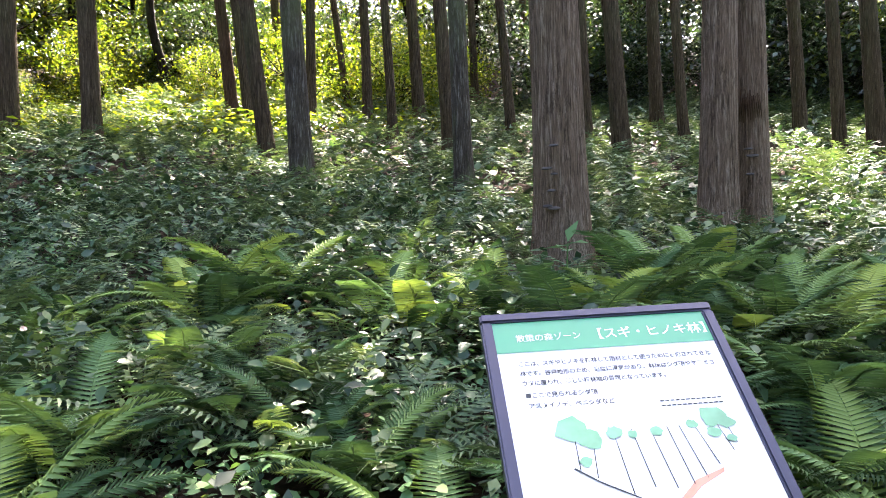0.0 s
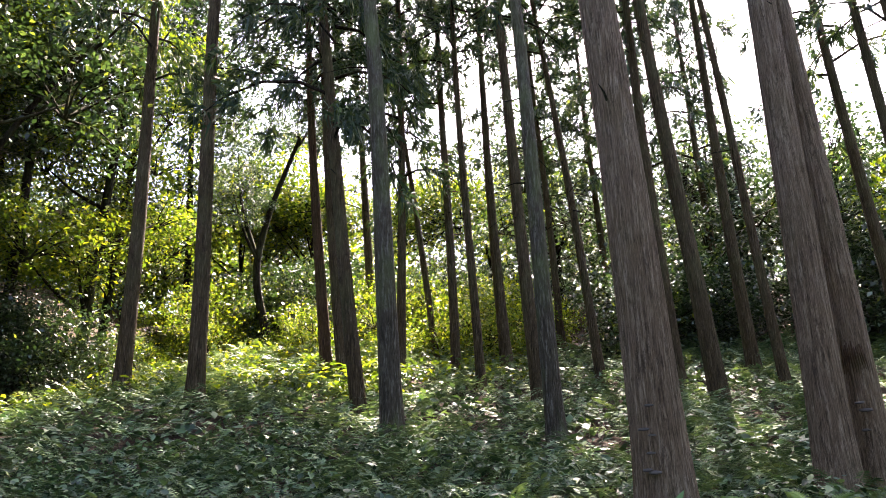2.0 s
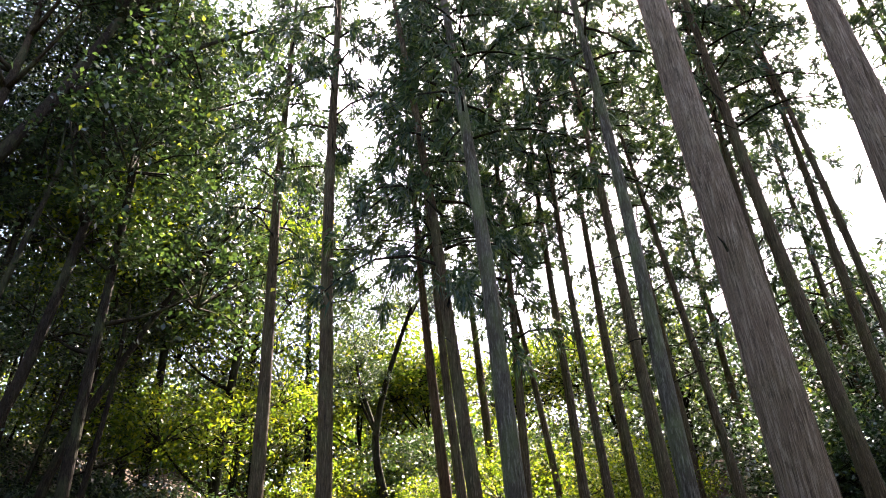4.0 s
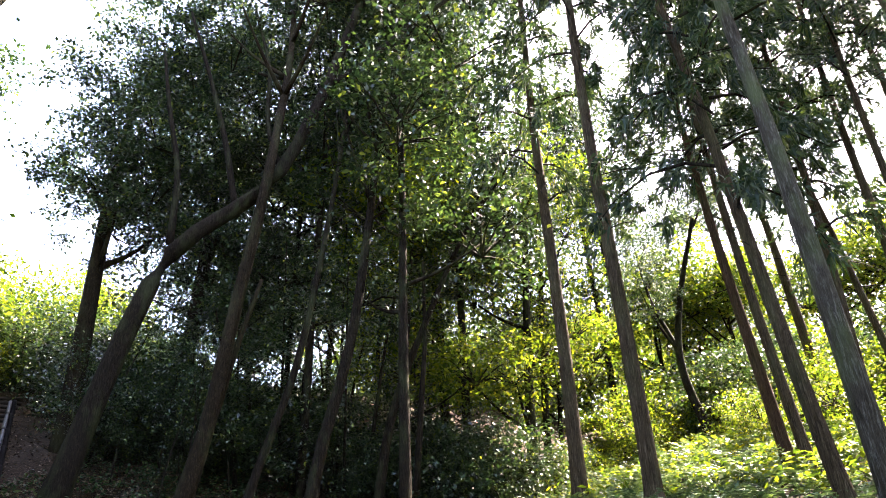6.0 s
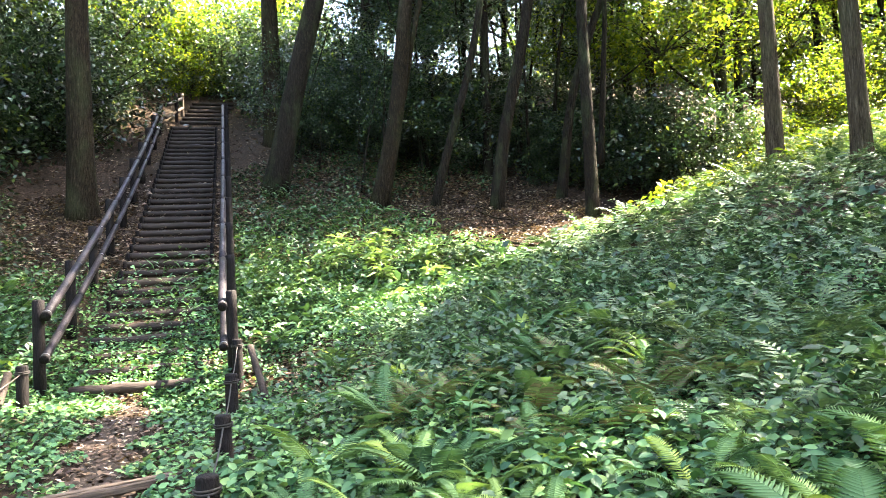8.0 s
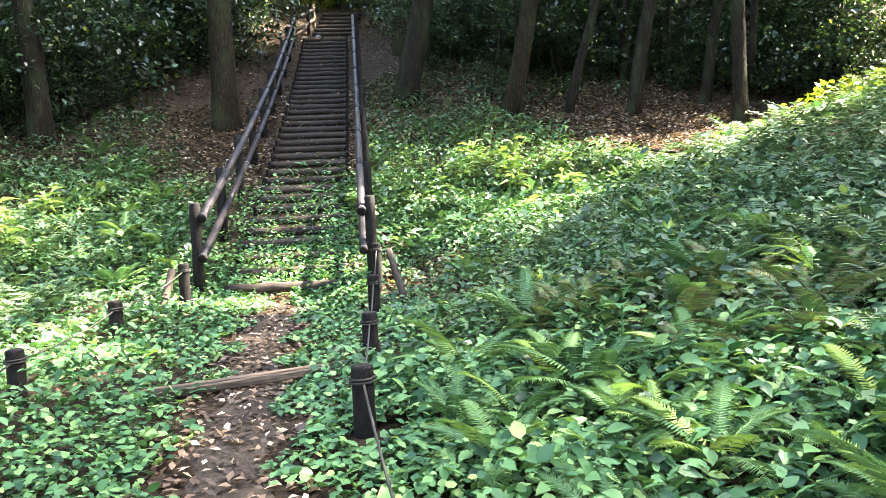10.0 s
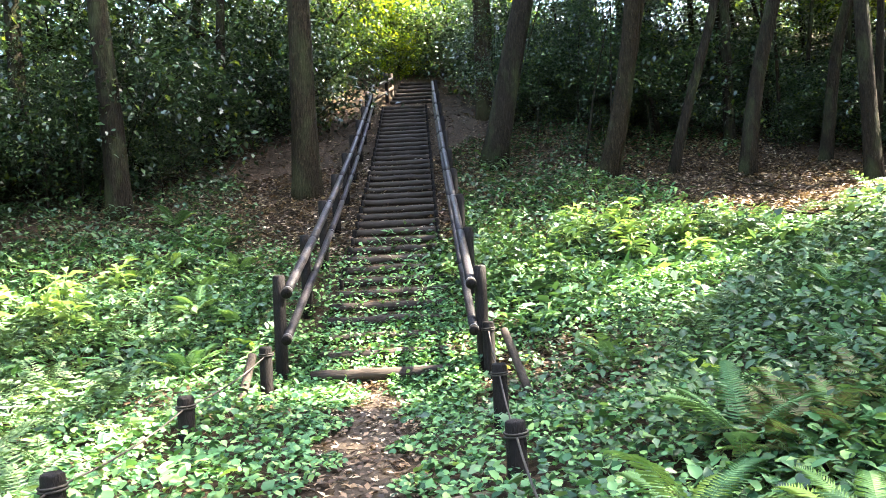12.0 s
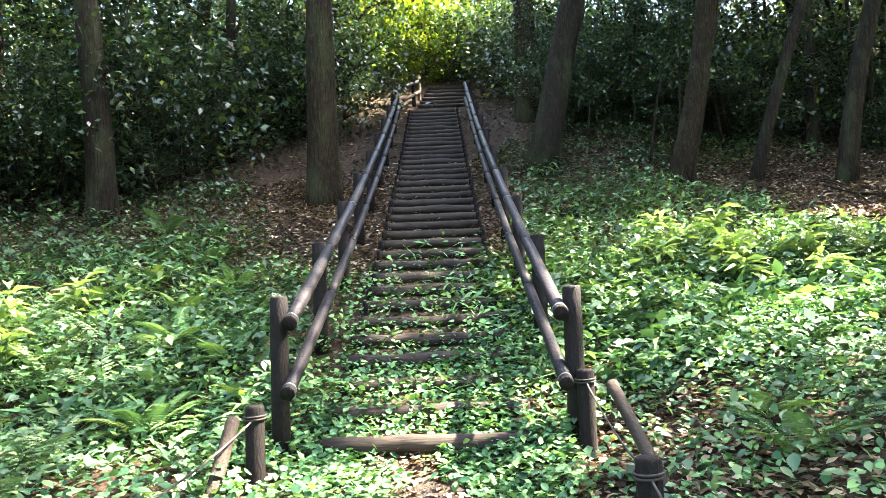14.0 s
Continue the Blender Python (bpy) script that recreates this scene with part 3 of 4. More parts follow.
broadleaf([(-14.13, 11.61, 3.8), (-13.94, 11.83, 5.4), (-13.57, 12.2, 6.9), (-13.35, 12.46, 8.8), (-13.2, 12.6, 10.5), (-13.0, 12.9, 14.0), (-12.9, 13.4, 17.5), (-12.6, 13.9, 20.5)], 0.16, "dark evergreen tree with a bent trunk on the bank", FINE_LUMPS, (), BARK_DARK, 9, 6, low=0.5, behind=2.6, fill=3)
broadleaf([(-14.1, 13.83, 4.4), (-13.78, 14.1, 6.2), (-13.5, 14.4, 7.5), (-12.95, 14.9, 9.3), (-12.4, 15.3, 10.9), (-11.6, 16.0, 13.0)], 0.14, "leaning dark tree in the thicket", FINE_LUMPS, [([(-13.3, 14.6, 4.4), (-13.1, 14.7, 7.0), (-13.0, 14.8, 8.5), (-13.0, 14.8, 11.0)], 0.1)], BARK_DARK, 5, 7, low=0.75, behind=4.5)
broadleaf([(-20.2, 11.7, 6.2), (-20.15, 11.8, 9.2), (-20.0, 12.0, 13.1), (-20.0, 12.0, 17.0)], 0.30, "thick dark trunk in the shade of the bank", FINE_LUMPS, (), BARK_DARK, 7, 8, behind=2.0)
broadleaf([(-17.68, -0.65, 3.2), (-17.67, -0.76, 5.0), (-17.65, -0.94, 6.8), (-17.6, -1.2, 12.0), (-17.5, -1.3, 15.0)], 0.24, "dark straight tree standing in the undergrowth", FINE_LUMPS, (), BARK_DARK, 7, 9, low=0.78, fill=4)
broadleaf([(-7.7, 21.57, 5.9), (-8.24, 21.4, 7.3), (-8.36, 21.3, 8.4), (-8.1, 21.4, 9.9), (-7.8, 21.5, 11.0), (-7.2, 21.8, 13.0)], 0.15, "crooked dark tree in front of a sunny clearing", FINE_LUMPS, [([(-8.3, 21.3, 8.6), (-9.0, 21.5, 10.5), (-9.3, 21.8, 12.0)], 0.08)], BARK_DARK, 2, 10, 0.55)

WOOD_AND_SHADE_TREES = [(-15.5, 16.5, 11), (-17.8, 14.5, 11), (-13.8, 28.0, 16), (-13.5, 20.5, 12), (-18.5, 18.5, 12), (-22.5, 15.0, 12), (-23.5, 20.5, 10), (-23.0, 1.0, 11), (-20.5, -3.5, 10),
              (-16.0, -5.5, 10), (-26.5, 4.0, 6), (-23.0, -2.5, 11), (-22.0, 25.5, 8), (9.5, 22.0, 5), (13.0, 19.0, 4), (5.5, 26.0, 6), (16.5, 15.0, 4), (1.5, 26.5, 6), (-15.0, 24.0, 12), (-20.0, 22.5, 13), (-14.0, 30.0, 16), (-16.2, 13.2, 18), (-14.5, 18.5, 19), (-25.0, -9.0, 9), (-12.0, 33.5, 10),
              # unseen trees behind the viewpoint, added to close off the open sky
              (-13.0, -10.0, 6), (-7.0, -12.0, 6), (-2.0, -11.0, 9), (3.0, -9.5, 11), (8.0, -8.0, 12), (13.5, -4.0, 9), (15.0, 5.0, 5), (-4.5, -14.0, 13), (6.0, -13.0, 13), 
              # all but the last two added for shade, mostly out of view
              (-12.4, 13.2, 16), (-20.0, -2.6, 14), (-15.5, -4.6, 13), (-21.5, 1.6, 14), (8.5, 0.0, 12), (11.5, 4.0, 12), (11.0, 9.0, 13), (7.0, -4.0, 11), (3.0, -6.5, 12), (-3.0, -7.5, 11), (-8.5, -8.0, 11), (-12.0, -7.0, 10), (12.0, -9.0, 13), (-16.5, 20.0, 20), (-20.0, 15.5, 20)]
for k, (x, y, h) in enumerate(WOOD_AND_SHADE_TREES):
    z = float(ground(x, y))
    a = k * 2.1
    l1, l2 = math.cos(a) * 0.9, math.sin(a) * 0.9
    # some of these trees take the sunlit leaf colour to look backlit
    broadleaf([(x, y, z), (x + 0.2 * l1, y + 0.2 * l2, z + h * 0.3), (x + 0.5 * l1, y + 0.6 * l2, z + h * 0.6), (x + l1, y + l2, z + h)], 0.10 + 0.03 * (k % 4), "slender evergreen tree of the surrounding wood, some added for shade", SUNLIT_LUMPS if h < 15 and (k % 7 == 0 or (k % 3 == 0 and -20 < x < -12 and y > 13)) else LUMPS, (), BARK_DARK, 7 if y < -3 or x > 7 else (9 if h > 15 else 8), 20 + k, 1.25 if h > 15 else 1.1, 0.9, 0.4 if h > 15 else 0.22)

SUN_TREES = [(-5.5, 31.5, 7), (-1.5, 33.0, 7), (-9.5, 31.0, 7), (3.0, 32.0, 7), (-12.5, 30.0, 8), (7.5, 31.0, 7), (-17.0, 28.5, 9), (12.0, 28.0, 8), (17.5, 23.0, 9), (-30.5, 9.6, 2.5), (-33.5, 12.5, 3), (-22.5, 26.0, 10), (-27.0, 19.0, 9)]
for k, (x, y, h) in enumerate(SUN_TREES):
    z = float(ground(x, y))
    # sunlit leaf colour in the clearing and above the steps, dark leaves elsewhere
    broadleaf([(x, y, z), (x + 0.2, y, z + h * 0.25), (x - 0.1, y + 0.3, z + h * 0.45), (x, y + 0.2, z + h * 0.6)], 0.13, "tree at the edge of the clearing, some with sunlit leaf colour", SUNLIT_LUMPS if -15 < x < 1 or x < -29 else LUMPS, (), BARK_DARK, 8, 60 + k, 1.3, 1.0, 0.1, group="sunlit trees")


# ---- shrubs ----
def shrub(x, y, size, lumps, k, label):
    z = float(ground(x, y))
    ob = empty("shrub", Matrix.Translation((x, y, z)), label, "shrub", "shrubs of the undergrowth")
    r = np.random.default_rng(300 + k)
    for q in range(2):
        fo, tw = lumps[(k + q) % len(lumps)]
        m = Matrix.Translation((r.uniform(-0.5, 0.5) * size, r.uniform(-0.5, 0.5) * size, (0.55 + 0.7 * q) * size)) @ Matrix.Rotation(r.uniform(0, 6.28), 4, "Z") @ Matrix.Scale(size * 0.62, 4)
        for me, nm in ((fo, "foliage"), (tw, "branching")):
            child(nm, me, ob).matrix_basis = m


r0 = np.random.default_rng(5)
spots = []
for x0, x1, y0, y1, n, s0, s1 in ((-27, -18.6, -7, 0.4, 36, 1.0, 1.9), (-19, -15, -10, -6.5, 8, 1.0, 1.7), (-27, -20, -1, 5.0, 16, 1.0, 1.8), (-29, -24.5, 2.5, 6.3, 12, 1.2, 1.9), (-29, -22, 10.3, 14, 14, 1.1, 1.8), (-25, -17.5, 11, 20, 13, 0.9, 1.6), (-17, -11.5, 16, 20, 14, 0.8, 1.5), (3, 18, 19, 25, 30, 1.1, 2.0), (-9, 3, 23.5, 27, 12, 0.9, 1.6)):
    for _ in range(n):
        x, y = r0.uniform(x0, x1), r0.uniform(y0, y1)
        if not on_stairs(x, y, 2.4):
            spots.append((x, y, r0.uniform(s0, s1)))
for k, (x, y, s) in enumerate(spots):
    shrub(x, y, s, LUMPS, k, "dense dark evergreen shrub in the shade")
for k in range(6):
    x, y = r0.uniform(-32, -28.4), r0.uniform(8.4, 10.6)
    shrub(x, y, r0.uniform(0.7, 1.2), SUNLIT_LUMPS, k + 260, "shrub above the steps with sunlit yellow-green put into its leaf colour")
for k in range(46):
    x, y = (r0.uniform(-23.5, -18.6), r0.uniform(8.6, 16.5)) if k < 30 else (r0.uniform(-18.0, -12.2), r0.uniform(14.5, 19))
    if not on_stairs(x, y, 2.6):
        shrub(x, y, r0.uniform(0.7, 1.35), FINE_LUMPS, k + 320, "leafy evergreen shrub under the trees of the bank")
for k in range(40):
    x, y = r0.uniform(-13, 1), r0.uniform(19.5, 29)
    shrub(x, y, r0.uniform(0.7, 1.3), SUNLIT_LUMPS, k + 200, "low sunlit yellow-green shrub at the clearing")


# ---- far woods ----
def far_woods():
    r = np.random.default_rng(9)
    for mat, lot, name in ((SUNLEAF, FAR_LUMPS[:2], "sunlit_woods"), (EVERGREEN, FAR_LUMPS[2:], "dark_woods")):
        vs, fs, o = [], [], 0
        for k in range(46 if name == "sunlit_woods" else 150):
            # bearings where sunlight is coloured into the leaves; dark leaves go all round
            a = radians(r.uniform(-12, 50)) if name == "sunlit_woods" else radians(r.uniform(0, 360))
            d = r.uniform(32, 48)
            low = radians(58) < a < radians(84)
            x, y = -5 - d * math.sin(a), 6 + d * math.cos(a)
            me = lot[k % 2][0]
            v = np.empty(len(me.vertices) * 3, np.float32)
            me.vertices.foreach_get("co", v)
            f = np.empty(len(me.loops), np.int32)
            me.loops.foreach_get("vertex_index", f)
            s = r.uniform(1.2, 2.2)
            v = v.reshape(-1, 3) * s + [x, y, float(ground(x, y)) + r.uniform(0.5, 1.5 if low else 4.8)]
            vs.append(v)
            fs.append(f.reshape(-1, 4) + o)
            o += len(v)
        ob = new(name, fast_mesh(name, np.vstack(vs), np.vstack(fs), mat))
        tagged(ob, "distant woods closing the valley" if name == "dark_woods" else "distant woods with sunlight put into the leaf colour", "woods", kind="stuff")


far_woods()


# ---- ferns ----
def frond(seed, n, fine):
    """One fern frond along +y, length 1, arching; narrow leaflets on both sides of a stalk."""
    r = np.random.default_rng(seed)
    t = np.linspace(0.12, 0.99, n)
    y = np.sin(t * 1.25) / np.sin(1.25)
    z = 0.42 * t - 0.52 * t * t
    w = 0.19 * np.sin(np.pi * np.clip(t * 0.80 + 0.17, 0, 1)) ** 0.8 * (1 - 0.2 * t)
    pos, yaw, pitch, roll, size = [], [], [], [], []
    for sgn in (-1, 1):
        pos.append(np.stack([np.zeros(n), y, z], -1))
        yaw.append(-sgn * (1.30 - 0.35 * t) + r.normal(0, 0.04, n))
        pitch.append(-0.16 + r.normal(0, 0.04, n))
        roll.append(sgn * (0.10 + 0.2 * (t - 0.4)) + r.normal(0, 0.05, n))
        size.append(w)
    pos, yaw, pitch, roll, size = (np.concatenate(a) for a in (pos, yaw, pitch, roll, size))
    wide = 1.55 / n
    if fine:
        tf = []
        half = lambda q: 0.075 * (1 - q) ** 0.6 + 0.004
        vv = []
        for q in (0.0, 0.45, 1.0):
            vv += [(-half(q) * (1 if q else 0.8), q, 0.015), (0, q + 0.03, -0.01 - 0.1 * q * q), (half(q) * (1 if q else 0.8), q, 0.015)]
        for i in range(2):
            a = 3 * i
            tf += [(a, a + 1, a + 4, a + 3), (a + 1, a + 2, a + 5, a + 4)]
        tmpl = (np.array(vv), np.array(tf))
    else:
        tmpl = (np.array([(0, 0, 0), (wide, 0.3, 0.02), (0, 1, -0.1), (-wide, 0.3, 0.02)]), np.array([(0, 1, 2, 3)]))
    v, f = spread(tmpl, pos, spin(yaw, pitch, roll), size)
    q = np.linspace(0, 1, 5 if fine else 3)
    sv, sf = tube(np.stack([0 * q, np.sin(q * 1.25) / np.sin(1.25), 0.42 * q - 0.52 * q * q - 0.004], -1), np.linspace(0.009, 0.003, len(q)), 3, cap=False)
    return join([(v, f), (sv, sf)])


FRONDS = [frond(s, 34, True) for s in (1, 2, 3)]
MID_FRONDS = [frond(s, 17, False) for s in (6, 7)]
SMALL_FRONDS = [frond(s, 9, False) for s in (4, 5)]
FROND_MESH = [fast_mesh("frond", *fr, FERN_PIECE) for fr in FRONDS]


def fern_layout(r, n):
    return [(2 * math.pi * k / n + r.uniform(-0.35, 0.35), r.uniform(0.12, 0.80), r.uniform(0.75, 1.1)) for k in range(n)]


def fern_spots(r, n, x0, x1, y0, y1):
    x, y = r.uniform(x0, x1, n), r.uniform(y0, y1, n)
    keep = (off_path(x, y) > 0.75) & ~on_stairs(x, y, 1.25) & (litter_zone(x, y) < r.uniform(0.1, 0.9, n)) & (np.hypot(x - 0.35, y - 1.35) > 0.45) & ~near_stub(x, y, 0.7)
    return x[keep], y[keep]


def near_ferns():
    r = np.random.default_rng(21)
    x, y = [], []
    for n, box in ((70, (-2.6, 2.6, 1.9, 5.5)), (16, (-4.6, -1.8, 1.9, 4.6)), (12, (-8.5, -3.5, 2.6, 5.5)), (10, (-9.5, -5.5, -2.2, 0.2)), (24, (1.0, 4.0, 2.0, 6))):
        a, b = fern_spots(r, n, *box)
        x += list(a)
        y += list(b)
    for px, py in ((-3.3, 1.35), (-2.9, 1.6), (-3.7, 1.7), (-3.1, 2.05), (-4.0, 2.2), (-2.5, 1.3), (-2.75, 2.0), (-3.9, 1.45), (-4.6, 1.9), (-3.45, 2.3),
                   (-14.6, 0.8), (-15.3, 0.4), (-15.9, 1.0), (-14.0, 0.2), (-13.6, -0.4), (-16.4, 0.3), (-10.6, 0.9), (-11.3, 0.85), (-11.9, 1.1), (-12.5, 1.2), (-11.0, 0.3), (-12.0, 0.4), (-10.3, 0.2), (-12.8, 0.5), (-13.3, 1.1)):
        x.append(px)
        y.append(py)
    for px, py in zip(x, y):
        if r.random() < 0.25 and -10 < px < -4.2 and py < 2.6:
            continue
        size = r.uniform(0.5, 0.85)
        if px < -3.4:
            if px > -10 and py < 0.6 and r.random() < 0.6:
                continue
            size *= 0.68
        elif px < -2.0:
            size *= 0.54
        ob = empty("fern", Matrix.Translation((px, py, float(ground(px, py)) + (0.12 if -6 < px < -2.0 else 0.05))), "green fern with arching feathery fronds growing from the ground", "fern", "ferns of the forest floor")
        for k, (a, p, s) in enumerate(fern_layout(r, int(r.integers(7, 10)))):
            c = child("frond", FROND_MESH[k % 3], ob)
            c.matrix_basis = Matrix.Rotation(a, 4, "Z") @ Matrix.Rotation(p, 4, "X") @ Matrix.Scale(s * size, 4)


def fern_sea(name, spots_xy, mat, seed, lo, hi, templates, label):
    r = np.random.default_rng(seed)
    X, Y = spots_xy
    sets = [([], [], []) for _ in templates]
    for x, y in zip(X, Y):
        size = r.uniform(lo, hi)
        z = float(ground(x, y)) + 0.03
        for a, p, s in fern_layout(r, int(r.integers(6, 9))):
            k = int(r.integers(len(templates)))
            sets[k][0].append((x, y, z))
            sets[k][1].append((a, p))
            sets[k][2].append(s * size)
    pieces = []
    for t, (p, ap, s) in zip(templates, sets):
        ap = np.array(ap)
        pieces.append(spread(t, np.array(p), spin(ap[:, 0], ap[:, 1], r.normal(0, 0.2, len(ap))), np.array(s)))
    tagged(new(name, fast_mesh(name, *join(pieces), mat)), label, "ferns", kind="stuff")


r1 = np.random.default_rng(31)
NEAR_SEA = [np.concatenate(q) for q in zip(fern_spots(r1, 270, -3.5, 5.5, 3.0, 9), fern_spots(r1, 90, -8.5, -3, 4.2, 9), fern_spots(r1, 40, -12, -7, -4.5, 0))]
FAR_SEA = [np.concatenate(q) for q in zip(fern_spots(r1, 900, -11, 13, 8, 21), fern_spots(r1, 160, 5, 12, 2, 9), fern_spots(r1, 60, -13, -8.5, -6, -0.5), fern_spots(r1, 50, 3, 9, -5, 2))]
near_ferns()
fern_sea("fern_undergrowth", NEAR_SEA, FERN, 32, 0.44, 0.72, MID_FRONDS, "dense green ferns covering the forest floor")
fern_sea("far_fern_undergrowth", FAR_SEA, FERN, 33, 0.55, 0.85, SMALL_FRONDS, "dense ferns under the cedars further up the slope")
fern_sea("withered_ferns", fern_spots(r1, 22, -5.4, -3.3, 2.8, 4.3), FERN_BROWN, 34, 0.42, 0.62, FRONDS, "patch of withered brown ferns")


# ---- herbs and ground cover ----
def cover(name, n, boxes, mat, tmpl, size, height, seed, label, keep_path=0.27, litter_max=0.8, category="ground cover"):
    r = np.random.default_rng(seed)
    P = []
    for share, x0, x1, y0, y1 in boxes:
        m = int(n * share)
        cx, cy = r.uniform(x0, x1, m // 6 + 1), r.uniform(y0, y1, m // 6 + 1)
        x = np.repeat(cx, 6) + r.normal(0, 0.12, 6 * len(cx))
        y = np.repeat(cy, 6) + r.normal(0, 0.12, 6 * len(cx))
        hump = 0.35 + 0.65 * (0.5 + 0.5 * np.sin(2.1 * x + 1.3 * np.sin(1.7 * y)) * np.sin(1.9 * y + 0.8 * np.sin(2.3 * x)))
        edge = np.clip((off_path(x, y) - 0.25) / 0.9, 0.15, 1)
        s, w = stair_place(x, y)
        keep = (off_path(x, y) > keep_path + 0.12 * np.sin(7 * x + 3 * y)) & (litter_zone(x, y) < r.uniform(0, litter_max, len(x)))
        stairs = on_stairs(x, y, 1.0)
        keep &= ~stairs | ((s < 5.0) & ((np.abs(w) > 0.2 + 0.08 * s) | (r.random(len(x)) < 0.7)) & (r.random(len(x)) < 1.25 - s / 5))
        keep &= ~near_stub(x, y, 0.17)
        keep &= ~(bare_patch(x, y) & (r.random(len(x)) < 0.62))
        h = height * hump * edge * r.uniform(0.25, 1, len(x)) * np.where(stairs, 0.8, 1)
        P.append(np.stack([x, y, ground(x, y) + h + 0.02], -1)[keep])
    P = np.vstack(P)
    k = len(P)
    v, f = spread(tmpl, P, spin(r.uniform(0, 6.28, k), r.normal(-0.10, 0.42, k), r.normal(0, 0.38, k)), size[0] + (size[1] - size[0]) * r.uniform(0, 1, k) ** 1.6)
    tagged(new(name, fast_mesh(name, v, f, mat)), label, category, kind="stuff")


LOW = ((0.10, -5.2, -1.8, -2.6, 0.1), (0.20, -3.5, 3.5, 1.0, 6.0), (0.34, -9.8, -3.0, 0.6, 6.8), (0.22, -12.0, -3.0, -4.5, 1.2), (0.13, -3.5, 6, -5, 0.3), (0.20, -14.2, -9.0, 0.6, 6.2))
cover("low_herbs", 84000, LOW, HERB, ROUND, (0.028, 0.068), 0.26, 41, "low fresh green herbs and seedlings beside the path")
cover("creeping_groundcover", 26000, ((0.6, -6, 5, 1.6, 9), (0.3, -9.5, -4, 2, 8), (0.2, -14, -8, -5, 1)), IVY, LEAF, (0.06, 0.12), 0.30, 42, "dark green creeping leaves between the ferns")
cover("broad_leaved_undergrowth", 17000, ((0.85, -5.0, 5.5, 3.0, 9.5), (0.25, -8.5, -4.0, 3.2, 8)), IVY, OVATE, (0.055, 0.11), 0.50, 47, "dark broad-leaved plants growing among the ferns")
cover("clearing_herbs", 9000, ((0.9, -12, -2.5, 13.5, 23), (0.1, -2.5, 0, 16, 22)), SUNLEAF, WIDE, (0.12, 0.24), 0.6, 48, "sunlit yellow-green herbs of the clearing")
cover("leafy_herbs", 12000, ((0.7, -5.0, -1.8, 1.1, 3.4), (0.3, -9, -5.5, -3, 0.4)), HERB, OVATE, (0.038, 0.105), 0.33, 43, "tall soft herbs with broad pointed leaves")
cover("step_weeds", 2600, ((1.0, -10.6, -8.4, 2.0, 3.2), (0.4, -10.4, -8.6, 1.2, 1.8)), HERB, OVATE, (0.04, 0.085), 0.30, 49, "soft weeds growing over the lowest steps", keep_path=0.15)
cover("far_groundcover", 26000, ((0.7, -11, 13, 8, 22), (0.15, 4, 12, 0, 8), (0.15, -16, -9, 3.5, 9)), IVY, WIDE, (0.12, 0.24), 0.35, 44, "low leafy cover beneath the cedars")
cover("bank_weeds", 15000, ((0.65, -15, -9.5, 3.2, 9.5), (0.35, -16, -10, -3, 1.0)), HERB, BLADE, (0.15, 0.32), 0.25, 45, "sparse bamboo grass and weeds on the bank", litter_max=1.6, category="weeds")

cover("bank_undergrowth", 24000, ((0.40, -19, -10.5, -4, 1.6), (0.25, -19, -15.3, 4.6, 13), (0.35, -15.5, -10.5, 3.6, 8.5)), IVY, LEAF, (0.07, 0.15), 0.45, 46, "dark leafy undergrowth on the shaded bank", litter_max=2.6, category="undergrowth")


# ---- saplings on the bank ----
def sapling(x, y, h, k):
    z = float(ground(x, y))
    ob = empty("sapling", Matrix.Translation((x, y, z)), "thin dark sapling with sparse evergreen leaves", "sapling", "saplings of the bank")
    r = np.random.default_rng(1200 + k)
    lean = r.normal(0, 0.14, 2)
    p, u = smooth_path([(0, 0, -0.1), (lean[0] * h * 0.3, lean[1] * h * 0.3, h * 0.4), (lean[0] * h, lean[1] * h, h)], 9)
    child("stem", fast_mesh("stem", *tube(p, (0.012 + 0.006 * h) * (1 - 0.7 * u), 6, 0.05, seed=k), BARK_DARK, True), ob)
    for q in range(3):
        fo, tw = LUMPS[(k + q) % 4]
        m = Matrix.Translation(p[8 - 2 * q] + r.normal(0, 0.25, 3)) @ Matrix.Rotation(r.uniform(0, 6.28), 4, "Z") @ Matrix.Scale(0.30 + 0.05 * h, 4)
        child("foliage", SPARSE[(k + q) % 3], ob).matrix_basis = m


SPARSE = [leaf_lump(80 + k, EVERGREEN, 14, 26, 0.17)[0] for k in range(3)]
r3 = np.random.default_rng(12)
for k in range(58):
    x, y = (r3.uniform(-22, -15.5), r3.uniform(4.5, 15)) if k % 3 else (r3.uniform(-21, -18.2), r3.uniform(-5, 1.0))
    if not on_stairs(x, y, 1.9):
        sapling(x, y, r3.uniform(1.2, 4.5), k)
for k in range(26):
    x, y = r3.uniform(-21, -11.5), r3.uniform(11.5, 19)
    if not (-15.5 < x < -10.8 and y < 18.5):
        sapling(x, y, r3.uniform(6.0, 9.5), 70 + k)


